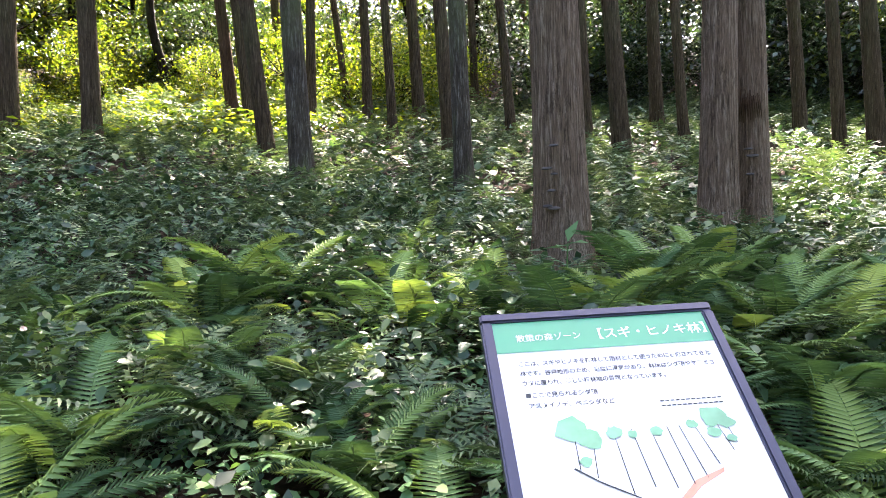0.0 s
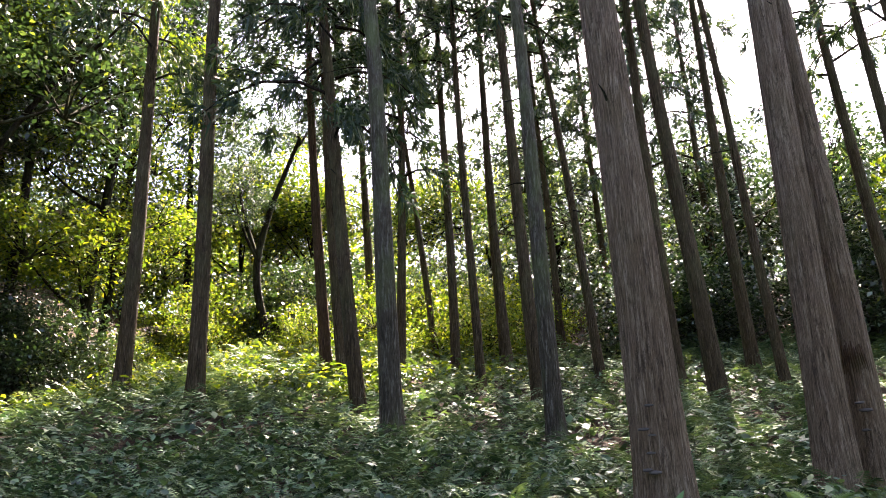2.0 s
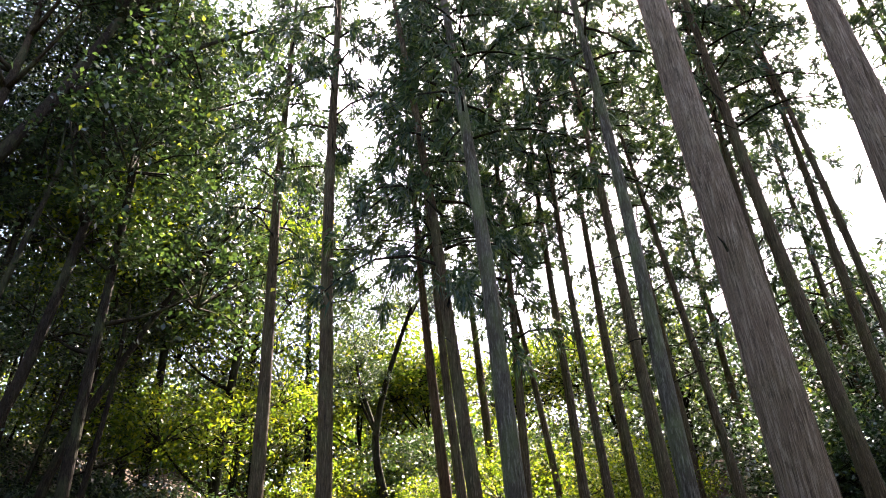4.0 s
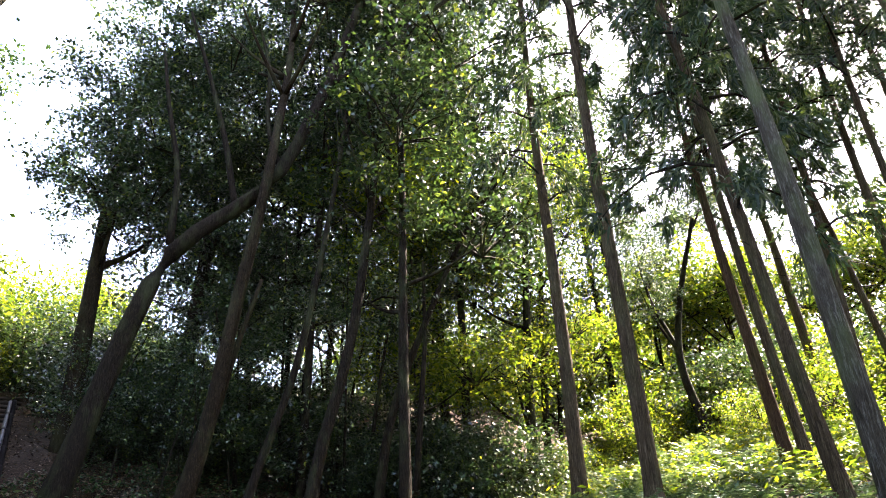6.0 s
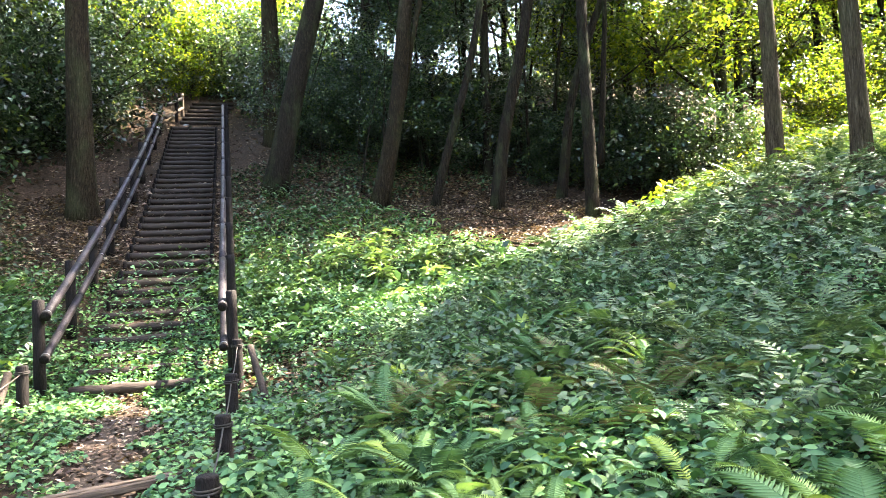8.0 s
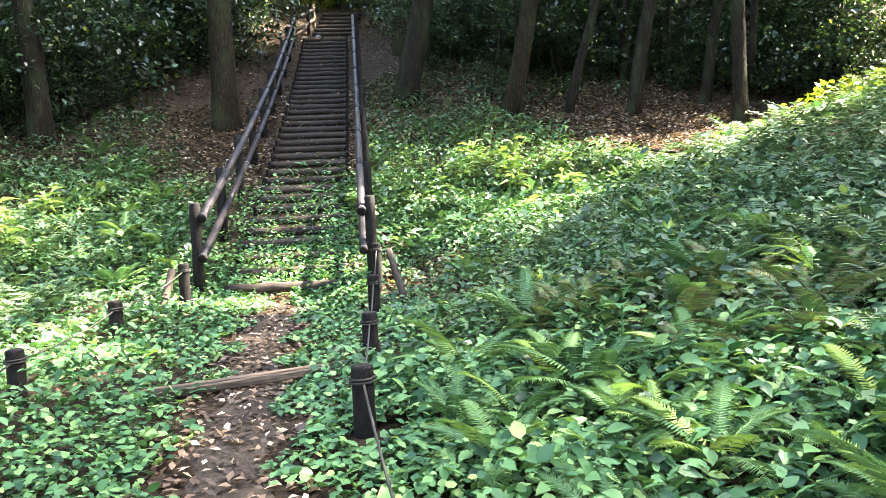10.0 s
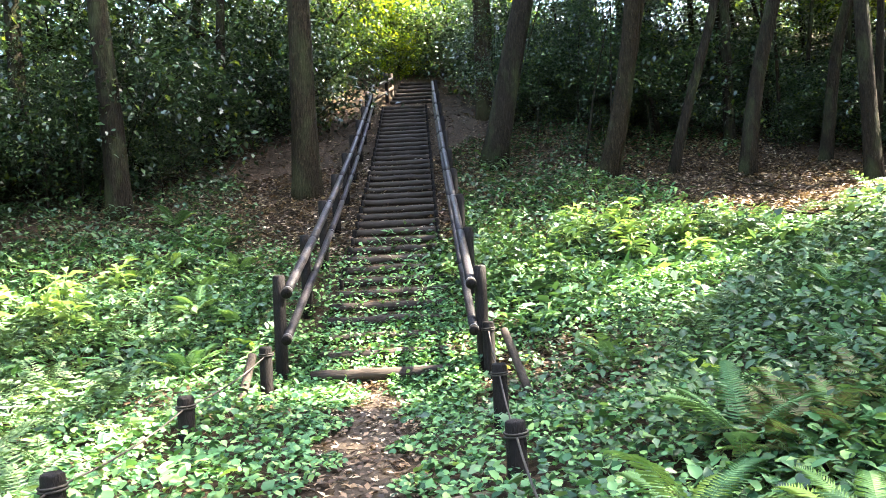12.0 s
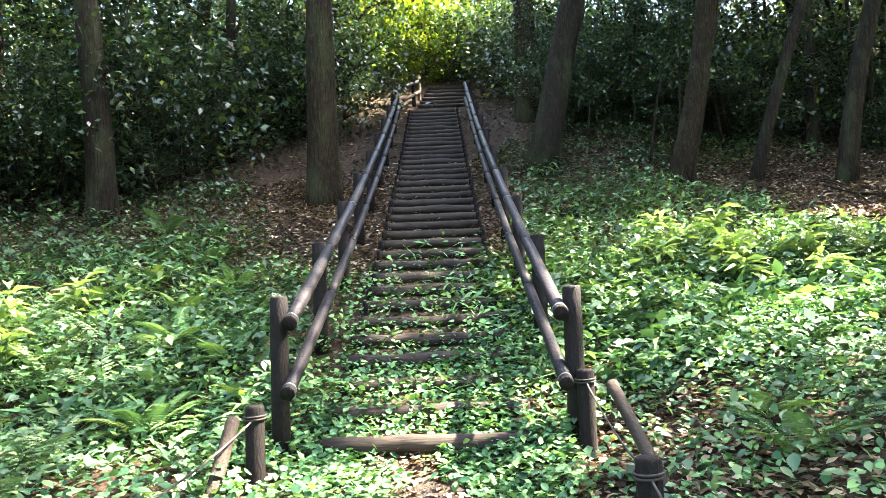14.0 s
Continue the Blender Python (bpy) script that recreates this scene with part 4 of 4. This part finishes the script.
def fallen_leaves():
    r = np.random.default_rng(51)
    x = np.concatenate([r.uniform(-26, -9, 16000), r.uniform(-19, -9, 62000), r.uniform(-10.2, 0.5, 28000)])
    y = np.concatenate([r.uniform(-6, 17, 16000), r.uniform(-2, 14, 62000), r.uniform(-0.8, 4.4, 28000)])
    s, w = stair_place(x, y)
    on_walk = (off_path(x, y) < 0.42) & (r.random(len(x)) < 0.85)
    keep = (litter_zone(x, y) > r.uniform(0, 0.6, len(x))) | on_walk | bare_patch(x, y) | ((np.abs(w) < 1.0) & (s > 3.5) & (s < 20))
    keep &= ~((np.abs(w) < 0.62) & (s > 3) & (s < 20) & (r.random(len(x)) < 0.85))
    x, y = x[keep], y[keep]
    P = np.stack([x, y, ground(x, y) + 0.008 + r.uniform(0, 0.03, len(x)) * (off_path(x, y) > 0.5)], -1)
    n = len(P)
    v, f = spread(WIDE, P, spin(r.uniform(0, 6.28, n), r.normal(0, 0.3, n), r.normal(0, 0.3, n)), r.uniform(0.05, 0.12, n) * np.where(off_path(x, y) < 0.5, 0.65, 1.0))
    tagged(new("fallen_leaves", fast_mesh("fallen_leaves", v, f, DRYLEAF)), "dry brown fallen leaves strewn on bank and path", "leaves", kind="stuff")


fallen_leaves()


# ---- bamboo grass, seedlings, dead branches ----
def bamboo_grass(x, y, size, seed):
    r = np.random.default_rng(seed)
    ob = empty("bamboo_grass", Matrix.Translation((x, y, float(ground(x, y)))), "light green bamboo grass with long pointed leaves", "grass plant", "bamboo grass tufts")
    for k in range(4):
        a, ln = r.uniform(0, 6.28), size * r.uniform(0.6, 1)
        e = np.array([math.cos(a) * 0.2 * ln, math.sin(a) * 0.2 * ln, ln])
        child("stem", fast_mesh("stem", *tube([(0, 0, -0.05), e * 0.5, e], [0.006, 0.005, 0.003], 5, cap=False), SASA), ob)
        n = 6
        v, f = spread((LEAF[0] * [0.5, 1, 1.6], LEAF[1]), e * np.linspace(0.55, 1, n)[:, None], spin(a + np.arange(n) * 2.3, r.uniform(-0.2, 0.6, n), r.normal(0, 0.2, n)), size * r.uniform(0.4, 0.65, n))
        child("leaves", fast_mesh("leaves", v, f, SASA), ob)


for k, (x, y, s) in enumerate(((-11.4, 6.5, 0.6), (-11.0, 7.2, 0.6), (-11.9, 6.2, 0.5), (-10.5, 7.0, 0.5), (-12.2, 7.0, 0.55), (-10.9, 6.3, 0.5), (-12.2, -1.4, 0.6), (-11.4, -2.3, 0.6), (-11.8, -1.0, 0.5), (-12.6, -2.0, 0.65), (-12.9, -1.2, 0.6), (-11.9, -2.7, 0.6), (-12.4, -2.6, 0.55), (-13.1, -0.6, 0.5), (-11.6, 5.7, 0.5), (-12.6, 6.4, 0.5))):
    bamboo_grass(x, y, s, 500 + k)


def seedling(x, y, size, seed):
    ob = empty("seedling", Matrix.Translation((x, y, float(ground(x, y)))), "young seedling with a whorl of large smooth green leaves", "seedling")
    child("stem", fast_mesh("stem", *tube([(0, 0, -0.05), (0.02, 0, size * 0.6), (0.03, 0, size)], [0.008, 0.007, 0.005], 6, cap=False), HERB), ob)
    for k in range(5):
        v, f = spread(LEAF, np.array([(0.03, 0, size * (0.9 + 0.03 * k))]), spin(np.array([k * 1.3]), np.array([0.15 if k < 4 else 1.1]), np.array([0.1])), 0.15 + 0.03 * (seed == 1))
        child("leaf", fast_mesh("leaf", v, f, HERB), ob)


seedling(0.82, 5.0, 0.55, 1)
seedling(-3.9, 2.5, 0.5, 2)


def dead_branch(points, radius, seed, label="fallen dead branch lying on the leaf litter"):
    p = np.array(points, float)
    p[:, 2] += ground(p[:, 0], p[:, 1])
    q, u = smooth_path(p, 9)
    c = q[0].copy()
    ob = new("dead_branch", fast_mesh("dead_branch", *tube(q - c, radius * (1 - 0.6 * u), 8, 0.08, seed=seed), BARK_WOOD, True))
    ob.location = c
    tagged(ob, label, "branch", "dead branches")


r2 = np.random.default_rng(77)
for k in range(26):
    x, y, a, ln = r2.uniform(-12.8, -8.8), r2.uniform(8.0, 12.5), r2.uniform(-0.6, 0.9), r2.uniform(0.6, 2.2)
    dead_branch([(x, y, 0.06), (x + 0.5 * ln * math.cos(a), y + 0.5 * ln * math.sin(a), 0.12), (x + ln * math.cos(a), y + ln * math.sin(a), 0.05 + 0.3 * (k % 3 == 0))], r2.uniform(0.012, 0.05), 700 + k)
for k in range(34):
    x, y, a, ln = r2.uniform(-14.5, -9.5), r2.uniform(6.6, 11.5), r2.uniform(-0.9, 1.2), r2.uniform(0.4, 1.6)
    dead_branch([(x, y, 0.04), (x + 0.5 * ln * math.cos(a), y + 0.5 * ln * math.sin(a), 0.08), (x + ln * math.cos(a), y + ln * math.sin(a), 0.04 + 0.25 * (k % 4 == 0))], r2.uniform(0.008, 0.02), 740 + k)
dead_branch([(-10.2, 11.2, 0.10), (-9.6, 11.6, 0.14), (-9.0, 11.9, 0.10)], 0.13, 790, "short cut log lying at the foot of the slope")


# ---- the log steps ----
def place(s, w, up=0.0):
    x, y = STAIR + ALONG * s + SIDE * w
    return Vector((x, y, float(rise(s)) + up))


TURN_STAIR = math.atan2(SIDE[1], SIDE[0])


def log_mesh(seed, half, r=0.062):
    xs = np.linspace(-half, half, 9)
    rr = np.random.default_rng(seed)
    v, f = tube(np.stack([xs, rr.normal(0, 0.006, 9), rr.normal(0, 0.006, 9)], -1), r * (1 + rr.normal(0, 0.05, 9)), 12, 0.05, seed=seed)
    return fast_mesh("log_step", v, f, LOG, True)


def build_steps():
    steps = empty("log_steps", Matrix.Translation(place(0, 0)), "long flight of dark weathered log steps up the bank", "steps", kind="structure")
    inv = steps.matrix_world.inverted()
    logs = [log_mesh(900 + k, 0.74) for k in range(4)]
    peg = fast_mesh("peg", *tube([(0, 0, -0.25), (0, 0, 0.02), (0, 0, 0.05)], [0.035, 0.035, 0.03], 8, 0.05), POST, True)
    bm = bmesh.new()
    bmesh.ops.create_cube(bm, size=1.0)
    bmesh.ops.scale(bm, vec=(1.42, 0.46, 0.22), verts=bm.verts)
    bmesh.ops.translate(bm, vec=(0, 0.235, -0.115), verts=bm.verts)
    bmesh.ops.bevel(bm, geom=bm.edges[:], offset=0.012, segments=1, affect="EDGES")
    tread = bpy.data.meshes.new("tread")
    bm.to_mesh(tread)
    bm.free()
    tread.materials.append(SOIL)
    for k in range(37):
        s = 0.447 * k
        m = Matrix.Translation(place(s, 0.015 * math.sin(k * 2.7), -0.045)) @ Matrix.Rotation(TURN_STAIR + 0.02 * math.sin(k * 1.7), 4, "Z")
        child("log_step", logs[k % 4], steps).matrix_basis = inv @ m
        child("tread", tread, steps).matrix_basis = inv @ Matrix.Translation(place(s, 0, 0)) @ Matrix.Rotation(TURN_STAIR, 4, "Z")
        if k > 5:
            for sgn in (-1, 1):
                child("peg", peg, steps).matrix_basis = inv @ Matrix.Translation(place(s - 0.07, sgn * 0.70, 0.0))
    for k in range(6):
        m = Matrix.Translation(place(16.9 + 0.55 * k, 0.25 + 0.06 * k, -0.05)) @ Matrix.Rotation(TURN_STAIR, 4, "Z")
        child("log_step", logs[k % 4], steps).matrix_basis = inv @ m


build_steps()


def rod(name, a, b, radius, mat, parent, inv, sides=12, bow=0.0, seed=0):
    a, b = np.array(a), np.array(b)
    t = np.linspace(0, 1, 6)[:, None]
    p = a + (b - a) * t + np.array([0, 0, -bow]) * (4 * t * (1 - t))
    o = a.copy()
    ob = child(name, fast_mesh(name, *tube(p - o, radius, sides, 0.03, seed=seed), mat, True), parent)
    ob.matrix_basis = inv @ Matrix.Translation(o)
    return ob


def handrail(w, label):
    rail = empty("handrail", Matrix.Translation(place(0, w)), label, "handrail", "handrails of the steps")
    inv = rail.matrix_world.inverted()
    inner = w - math.copysign(0.10, w)
    ss = [0.0 + 1.72 * k for k in range(10)]
    for k, s in enumerate(ss):
        p = place(s, w)
        c = child("post", fast_mesh("post", *tube([(0, 0, -0.3), (0, 0, 0.3), (0, 0, 0.8), (0, 0, 0.92 if k else 1.0), (0, 0, 0.935 if k else 1.015)], [0.068, 0.066, 0.065, 0.062, 0.05], 18, 0.06, seed=k), POST, True), rail)
        c.matrix_basis = inv @ Matrix.Translation(p)
    for h, r, nm in ((0.87, 0.050, "top_rail"), (0.44, 0.046, "lower_rail")):
        for k in range(0, 9):
            s0, s1 = ss[k] - (0.12 if k == 0 else 0.0), ss[k + 1] + 0.03
            if k == 0 and nm == "lower_rail":
                s0 -= 0.1
            a, b = place(s0, inner, h), place(s1, inner, h)
            rod(nm, a, b, r, RAIL, rail, inv, 12, 0.0, k)
            d = (b - a).normalized()
            if k == 0:
                rod("end_cap", a - d * 0.012, a + d * 0.03, r * 1.09, POST, rail, inv, 14)
                rod("band", a + d * 0.05, a + d * 0.062, r * 1.07, BAND, rail, inv, 14)
            if k % 2 == 0 and k:
                rod("band", a + d * 0.05, a + d * 0.075, r * 1.06, BAND, rail, inv, 12)


handrail(-1.03, "dark log handrail with two rails along the steps")
handrail(1.03, "dark log handrail with two rails along the steps")


def upper_rail():
    rail = empty("landing_rail", Matrix.Translation(place(16.6, -0.9)), "weathered rail at the landing above the steps, sunlit pieces coloured paler", "handrail")
    inv = rail.matrix_world.inverted()
    rod("rail", place(16.0, -0.85, 0.75), place(18.0, -0.45, 0.55), 0.05, RAIL, rail, inv)
    # PLANK on this rail and the end post paints them as sunlit
    rod("rail", place(16.0, -0.85, 0.35), place(18.0, -0.45, 0.2), 0.05, PLANK, rail, inv)
    rod("post", place(17.2, -0.6, -0.2), place(17.2, -0.6, 0.9), 0.06, POST, rail, inv)
    rod("post", place(18.0, -0.45, -0.3), place(18.0, -0.45, 0.72), 0.06, PLANK, rail, inv)


upper_rail()


# ---- rope fence ----
def stub(x, y, top, label="short dark wooden post with rope tied round it"):
    z = float(ground(x, y))
    ob = empty("rope_post", Matrix.Translation((x, y, z)), label, "post", "posts of the rope fence")
    h = top - z
    child("post", fast_mesh("post", *tube([(0, 0, -0.3), (0, 0, 0), (0, 0, h - 0.02), (0, 0, h - 0.006), (0, 0, h)], [0.06, 0.06, 0.059, 0.056, 0.045], 16, 0.03, seed=int(x * 10) % 97), POST, True), ob)
    ring = [(0.068 * math.cos(a), 0.068 * math.sin(a), h - 0.085 + 0.004 * math.sin(a)) for a in np.linspace(0, 2 * math.pi, 17)]
    for dz in (0.0, 0.018):
        child("rope_wrap", fast_mesh("rope_wrap", *tube([(p[0], p[1], p[2] + dz) for p in ring], 0.0065, 6, cap=False), ROPE, True), ob)
    return Vector((x, y, top - 0.08))


def rope(a, b, sag):
    t = np.linspace(0, 1, 14)[:, None]
    p = np.array(a) + (np.array(b) - np.array(a)) * t - np.array([0, 0, sag]) * 4 * t * (1 - t)
    p[:, 2] = np.maximum(p[:, 2], ground(p[:, 0], p[:, 1]) + 0.02)
    c = p[0].copy()
    ob = new("rope", fast_mesh("rope", *tube(p - c, 0.0065, 6, cap=False), ROPE, True))
    ob.location = c
    tagged(ob, "thin weathered rope strung between short posts", "rope", "ropes of the fence")


right = [stub(*p) for p in STUBS[:5]]
left = [stub(*p) for p in STUBS[5:]]
for row in (right, left):
    for a, b in zip(row[:-1], row[1:]):
        rope(a, b, 0.045)


def brace(a, b, label):
    ob = empty("brace", Matrix.Translation(a), label, "brace", "leaning braces")
    rod("board", a, b, 0.042, LOG, ob, ob.matrix_world.inverted(), 8)


brace((-8.75, 3.12, 0.95), (-8.05, 3.0, 0.42), "weathered board leaning beside the rope post")
brace((-9.1, 0.72, 0.88), (-8.75, 0.55, 0.45), "weathered board leaning beside the rope post")


# ---- path edging ----
def plank(a, b, wide, thick, up, label):
    a, b = Vector(a), Vector(b)
    d = b - a
    bm = bmesh.new()
    bmesh.ops.create_cube(bm, size=1.0)
    bmesh.ops.scale(bm, vec=(d.length, wide, thick), verts=bm.verts)
    bmesh.ops.subdivide_edges(bm, edges=[e for e in bm.edges if abs((e.verts[0].co - e.verts[1].co).x) > 0.5], cuts=6)
    rr = random.Random(int(wide * 1000))
    for v in bm.verts:
        v.co += Vector((0, rr.uniform(-1, 1) * 0.006, rr.uniform(-1, 1) * 0.005))
    bmesh.ops.bevel(bm, geom=bm.edges[:], offset=0.006, segments=1, affect="EDGES")
    me = bpy.data.meshes.new("path_edging")
    bm.to_mesh(me)
    bm.free()
    me.materials.append(PLANK)
    ob = new("path_edging", me)
    c = (a + b) / 2
    ob.matrix_world = Matrix.Translation((c.x, c.y, float(ground(c.x, c.y)) + up)) @ Matrix.Rotation(math.atan2(d.y, d.x), 4, "Z") @ Matrix.Rotation(-math.asin(d.z / d.length) if d.length else 0, 4, "Y")
    tagged(ob, label, "plank", "planks across the path")


plank((-5.78, 0.02, 0.36), (-5.64, 1.50, 0.40), 0.05, 0.055, 0.045, "weathered plank edging laid across the path")
plank((-5.70, 0.10, 0.36), (-5.59, 1.34, 0.40), 0.035, 0.05, 0.040, "pale split board lying against the plank edging")


# ---- the information sign ----
def flat(name, points, mat, parent, z, label=""):
    bm = bmesh.new()
    bm.faces.new([bm.verts.new((x, y, z)) for x, y in points])
    return part(name, bm, mat, parent, label)


def box(name, x0, x1, y0, y1, z0, z1, mat, parent, label="", bevel=0.004):
    bm = bmesh.new()
    bmesh.ops.create_cube(bm, size=1.0)
    bmesh.ops.scale(bm, vec=(x1 - x0, y1 - y0, z1 - z0), verts=bm.verts)
    bmesh.ops.translate(bm, vec=((x0 + x1) / 2, (y0 + y1) / 2, (z0 + z1) / 2), verts=bm.verts)
    bmesh.ops.bevel(bm, geom=bm.edges[:], offset=bevel, segments=2, affect="EDGES")
    return part(name, bm, mat, parent, label)


def words(body, x, y, size, mat, parent, z, width=None, bold=0.0):
    cu = bpy.data.curves.new("lettering", "FONT")
    cu.body, cu.size, cu.offset = body, size, bold
    tmp = bpy.data.objects.new("lettering", cu)
    scene.collection.objects.link(tmp)
    bpy.context.view_layer.update()
    me = bpy.data.meshes.new_from_object(tmp.evaluated_get(bpy.context.evaluated_depsgraph_get()))
    bpy.data.objects.remove(tmp)
    me.materials.clear()
    me.materials.append(mat)
    ob = child("lettering", me, parent)
    k = 1.0
    if width and len(me.vertices):
        xs = [v.co.x for v in me.vertices]
        k = width / max(max(xs) - min(xs), 1e-6)
    ob.matrix_basis = Matrix.Translation((x, y, z)) @ Matrix.Diagonal((k, 1, 1, 1))


def sign():
    W, L = 0.50, 0.66
    m = Matrix.Translation((0.071, 1.55, 1.3215)) @ Matrix.Rotation(radians(4.0), 4, "Z") @ Matrix.Rotation(radians(-1.5), 4, "Y") @ Matrix.Rotation(radians(40.9), 4, "X")
    ob = empty("information_sign", m, "slanted white information board with green header and dark frame", "sign")
    f = 0.024
    box("panel", f * 0.5, W - f * 0.5, -L + f * 0.5, -f * 0.5, -0.014, 0.0, WHITE, ob)
    box("frame_bar", 0, W, -f, 0, -0.022, 0.008, FRAME, ob)
    box("frame_bar", 0, W, -L, -L + f, -0.022, 0.008, FRAME, ob)
    box("frame_bar", 0, f, -L + f, -f, -0.022, 0.0078, FRAME, ob)
    box("frame_bar", W - f, W, -L + f, -f, -0.022, 0.0078, FRAME, ob)
    flat("header", [(f, -0.105), (W - f, -0.105), (W - f, -f), (f, -f)], GREEN, ob, 0.0012, "green header strip")
    words("散策の森ゾーン", 0.068, -0.077, 0.021, WHITE, ob, 0.0022, 0.135, 0.0001)
    words("【スギ・ヒノキ林】", 0.222, -0.080, 0.031, WHITE, ob, 0.0022, 0.228, 0.0004)
    for k, line in enumerate(("ここは、スギやヒノキを植林して用材として使うために育成されてきた", "林です。谷戸地形のため、適度に湿気があり、林床はシダ類やヤブミョ", "ウガに覆われ、美しい植林地の景観となっています。")):
        words(line, 0.062, -0.140 - 0.024 * k, 0.0135, INK, ob, 0.0012, (0.392, 0.392, 0.285)[k], 0.00025)
    words("■ここで見られるシダ類", 0.064, -0.217, 0.0135, INK, ob, 0.0012, 0.140, 0.00025)
    words("アスカイノデ、ベニシダなど", 0.066, -0.241, 0.0135, INK, ob, 0.0012, 0.165, 0.00025)
    for k in range(2):
        for q in range(12):
            box("text_mark", 0.318 + 0.0102 * q, 0.3255 + 0.0102 * q, -0.2455 - 0.011 * k, -0.2430 - 0.011 * k, 0.0008, 0.0014, INK, ob, "", 0.0002)
    rr = random.Random(4)
    def blob(cx, cy, r, mat):
        flat("painted_tree_crown", [(cx + r * rr.uniform(0.75, 1.15) * math.cos(a), cy + 0.8 * r * rr.uniform(0.75, 1.15) * math.sin(a)) for a in np.linspace(0, 2 * math.pi, 14, endpoint=False)], mat, ob, 0.0014 + rr.uniform(0, 0.0008))
    for cx, cy, r in ((0.135, -0.292, 0.034), (0.165, -0.318, 0.026), (0.405, -0.285, 0.028), (0.425, -0.300, 0.018), (0.395, -0.320, 0.014), (0.148, -0.362, 0.012), (0.425, -0.335, 0.010), (0.212, -0.306, 0.016), (0.245, -0.312, 0.010), (0.36, -0.300, 0.012), (0.29, -0.31, 0.012)):
        blob(cx, cy, r, TEAL)
    for x0, y0, x1, y1 in ((0.137, -0.30, 0.133, -0.378), (0.168, -0.325, 0.160, -0.395), (0.21, -0.30, 0.215, -0.43), (0.245, -0.30, 0.255, -0.42), (0.28, -0.305, 0.293, -0.425), (0.312, -0.30, 0.325, -0.42), (0.335, -0.30, 0.352, -0.41), (0.362, -0.295, 0.382, -0.385), (0.405, -0.295, 0.418, -0.36), (0.425, -0.31, 0.43, -0.345)):
        flat("painted_trunk", [(x0, y0), (x1, y1), (x1 + 0.0022, y1), (x0 + 0.0014, y0)], INK, ob, 0.0011)
    flat("painted_path", [(0.30, -0.455), (0.335, -0.425), (0.385, -0.400), (0.388, -0.392), (0.33, -0.412), (0.292, -0.445)], ORANGE, ob, 0.0011)
    flat("painted_slope", [(0.125, -0.372), (0.165, -0.402), (0.24, -0.445), (0.24, -0.448), (0.165, -0.406), (0.122, -0.375)], INK, ob, 0.0013)
    inv = m.inverted()
    for x in (0.10, 0.40):
        p = m @ Vector((x, -0.33, -0.022))
        g = float(ground(p.x, p.y))
        c = child("post", fast_mesh("post", *tube([(0, 0, g - p.z - 0.3), (0, 0, g - p.z), (0, 0, -0.035)], 0.028, 14), FRAME, True), ob)
        c.matrix_basis = inv @ Matrix.Translation(p)


sign()


# ---- scar on the twin cedar ----
def scar():
    x0, y0 = 3.14, 7.38
    z0 = float(ground(x0, y0))
    ob = new("bark_scar", None)
    ob.matrix_world = Matrix.Translation((x0 - 0.03, y0 - 0.13, z0 + 1.35))
    tagged(ob, "torn strips of bark round a scar on the twin cedar", "bark")
    r = np.random.default_rng(66)
    for k in range(11):
        a = radians(-150 + 8.0 * k)
        c, s = math.cos(a), math.sin(a)
        p = [(0.13 * c, 0.10 * s + 0.10, 0.10 + r.uniform(0, 0.1)), (0.150 * c, 0.12 * s + 0.10, 0.02), (0.165 * c, 0.14 * s + 0.10, -0.08 - r.uniform(0, 0.08))]
        child("bark_strip", fast_mesh("bark_strip", *tube(p, [0.007, 0.009, 0.002], 5, 0.2, seed=k), BARK_RED, True), ob)


scar()


# ---- bracket fungi on the near cedars ----
def bracket_mesh(seed):
    """A thin rounded shelf that grows out along -y, with a drooping lip."""
    r = np.random.default_rng(seed)
    ang = np.linspace(math.pi, 2 * math.pi, 11)
    lip = 1 + r.normal(0, 0.08, 11)
    rings = []
    for k, z in ((1.0, -0.10), (0.97, 0.10), (0.55, 0.22), (0.0, 0.26)):
        rings.append(np.stack([np.cos(ang) * lip * k, np.sin(ang) * lip * k * 0.75, np.full(11, z) - 0.25 * k * np.abs(np.sin(ang))], -1))
    v = np.vstack(rings[:1] + rings)
    v[:11] = rings[0] * [0.3, 0.3, 1.0]
    i, j = np.meshgrid(np.arange(4), np.arange(10), indexing="ij")
    f = np.stack([i * 11 + j, i * 11 + j + 1, (i + 1) * 11 + j + 1, (i + 1) * 11 + j], -1).reshape(-1, 4)
    return fast_mesh("bracket_fungus", v, f, FUNGUS, True)


FUNGUS = plain("grey_brown_fungus", (0.062, 0.050, 0.040), 0.8, 0, 0.5)
BRACKETS = [bracket_mesh(86 + k) for k in range(3)]


def brackets(x0, y0, radius, lean, spots):
    z0 = float(ground(x0, y0))
    for k, (h, a, size) in enumerate(spots):
        a = radians(a)
        ob = new("bracket_fungus", BRACKETS[k % 3])
        ob.matrix_world = Matrix.Translation((x0 + lean * h + radius * math.cos(a), y0 + radius * math.sin(a), z0 + h)) @ Matrix.Rotation(a + math.pi / 2, 4, "Z") @ Matrix.Scale(size, 4)
        tagged(ob, "small grey-brown bracket fungus growing on cedar bark", "fungus", "bracket fungi on the cedars")


brackets(1.03, 6.42, 0.232, -0.022, ((1.12, -103, 0.042), (0.93, -119, 0.05), (0.88, -104, 0.036), (0.74, -111, 0.040), (0.61, -121, 0.046), (0.59, -107, 0.055)))
brackets(3.14, 7.38, 0.150, -0.012, ((0.95, -125, 0.045), (0.88, -110, 0.06), (0.70, -122, 0.045)))
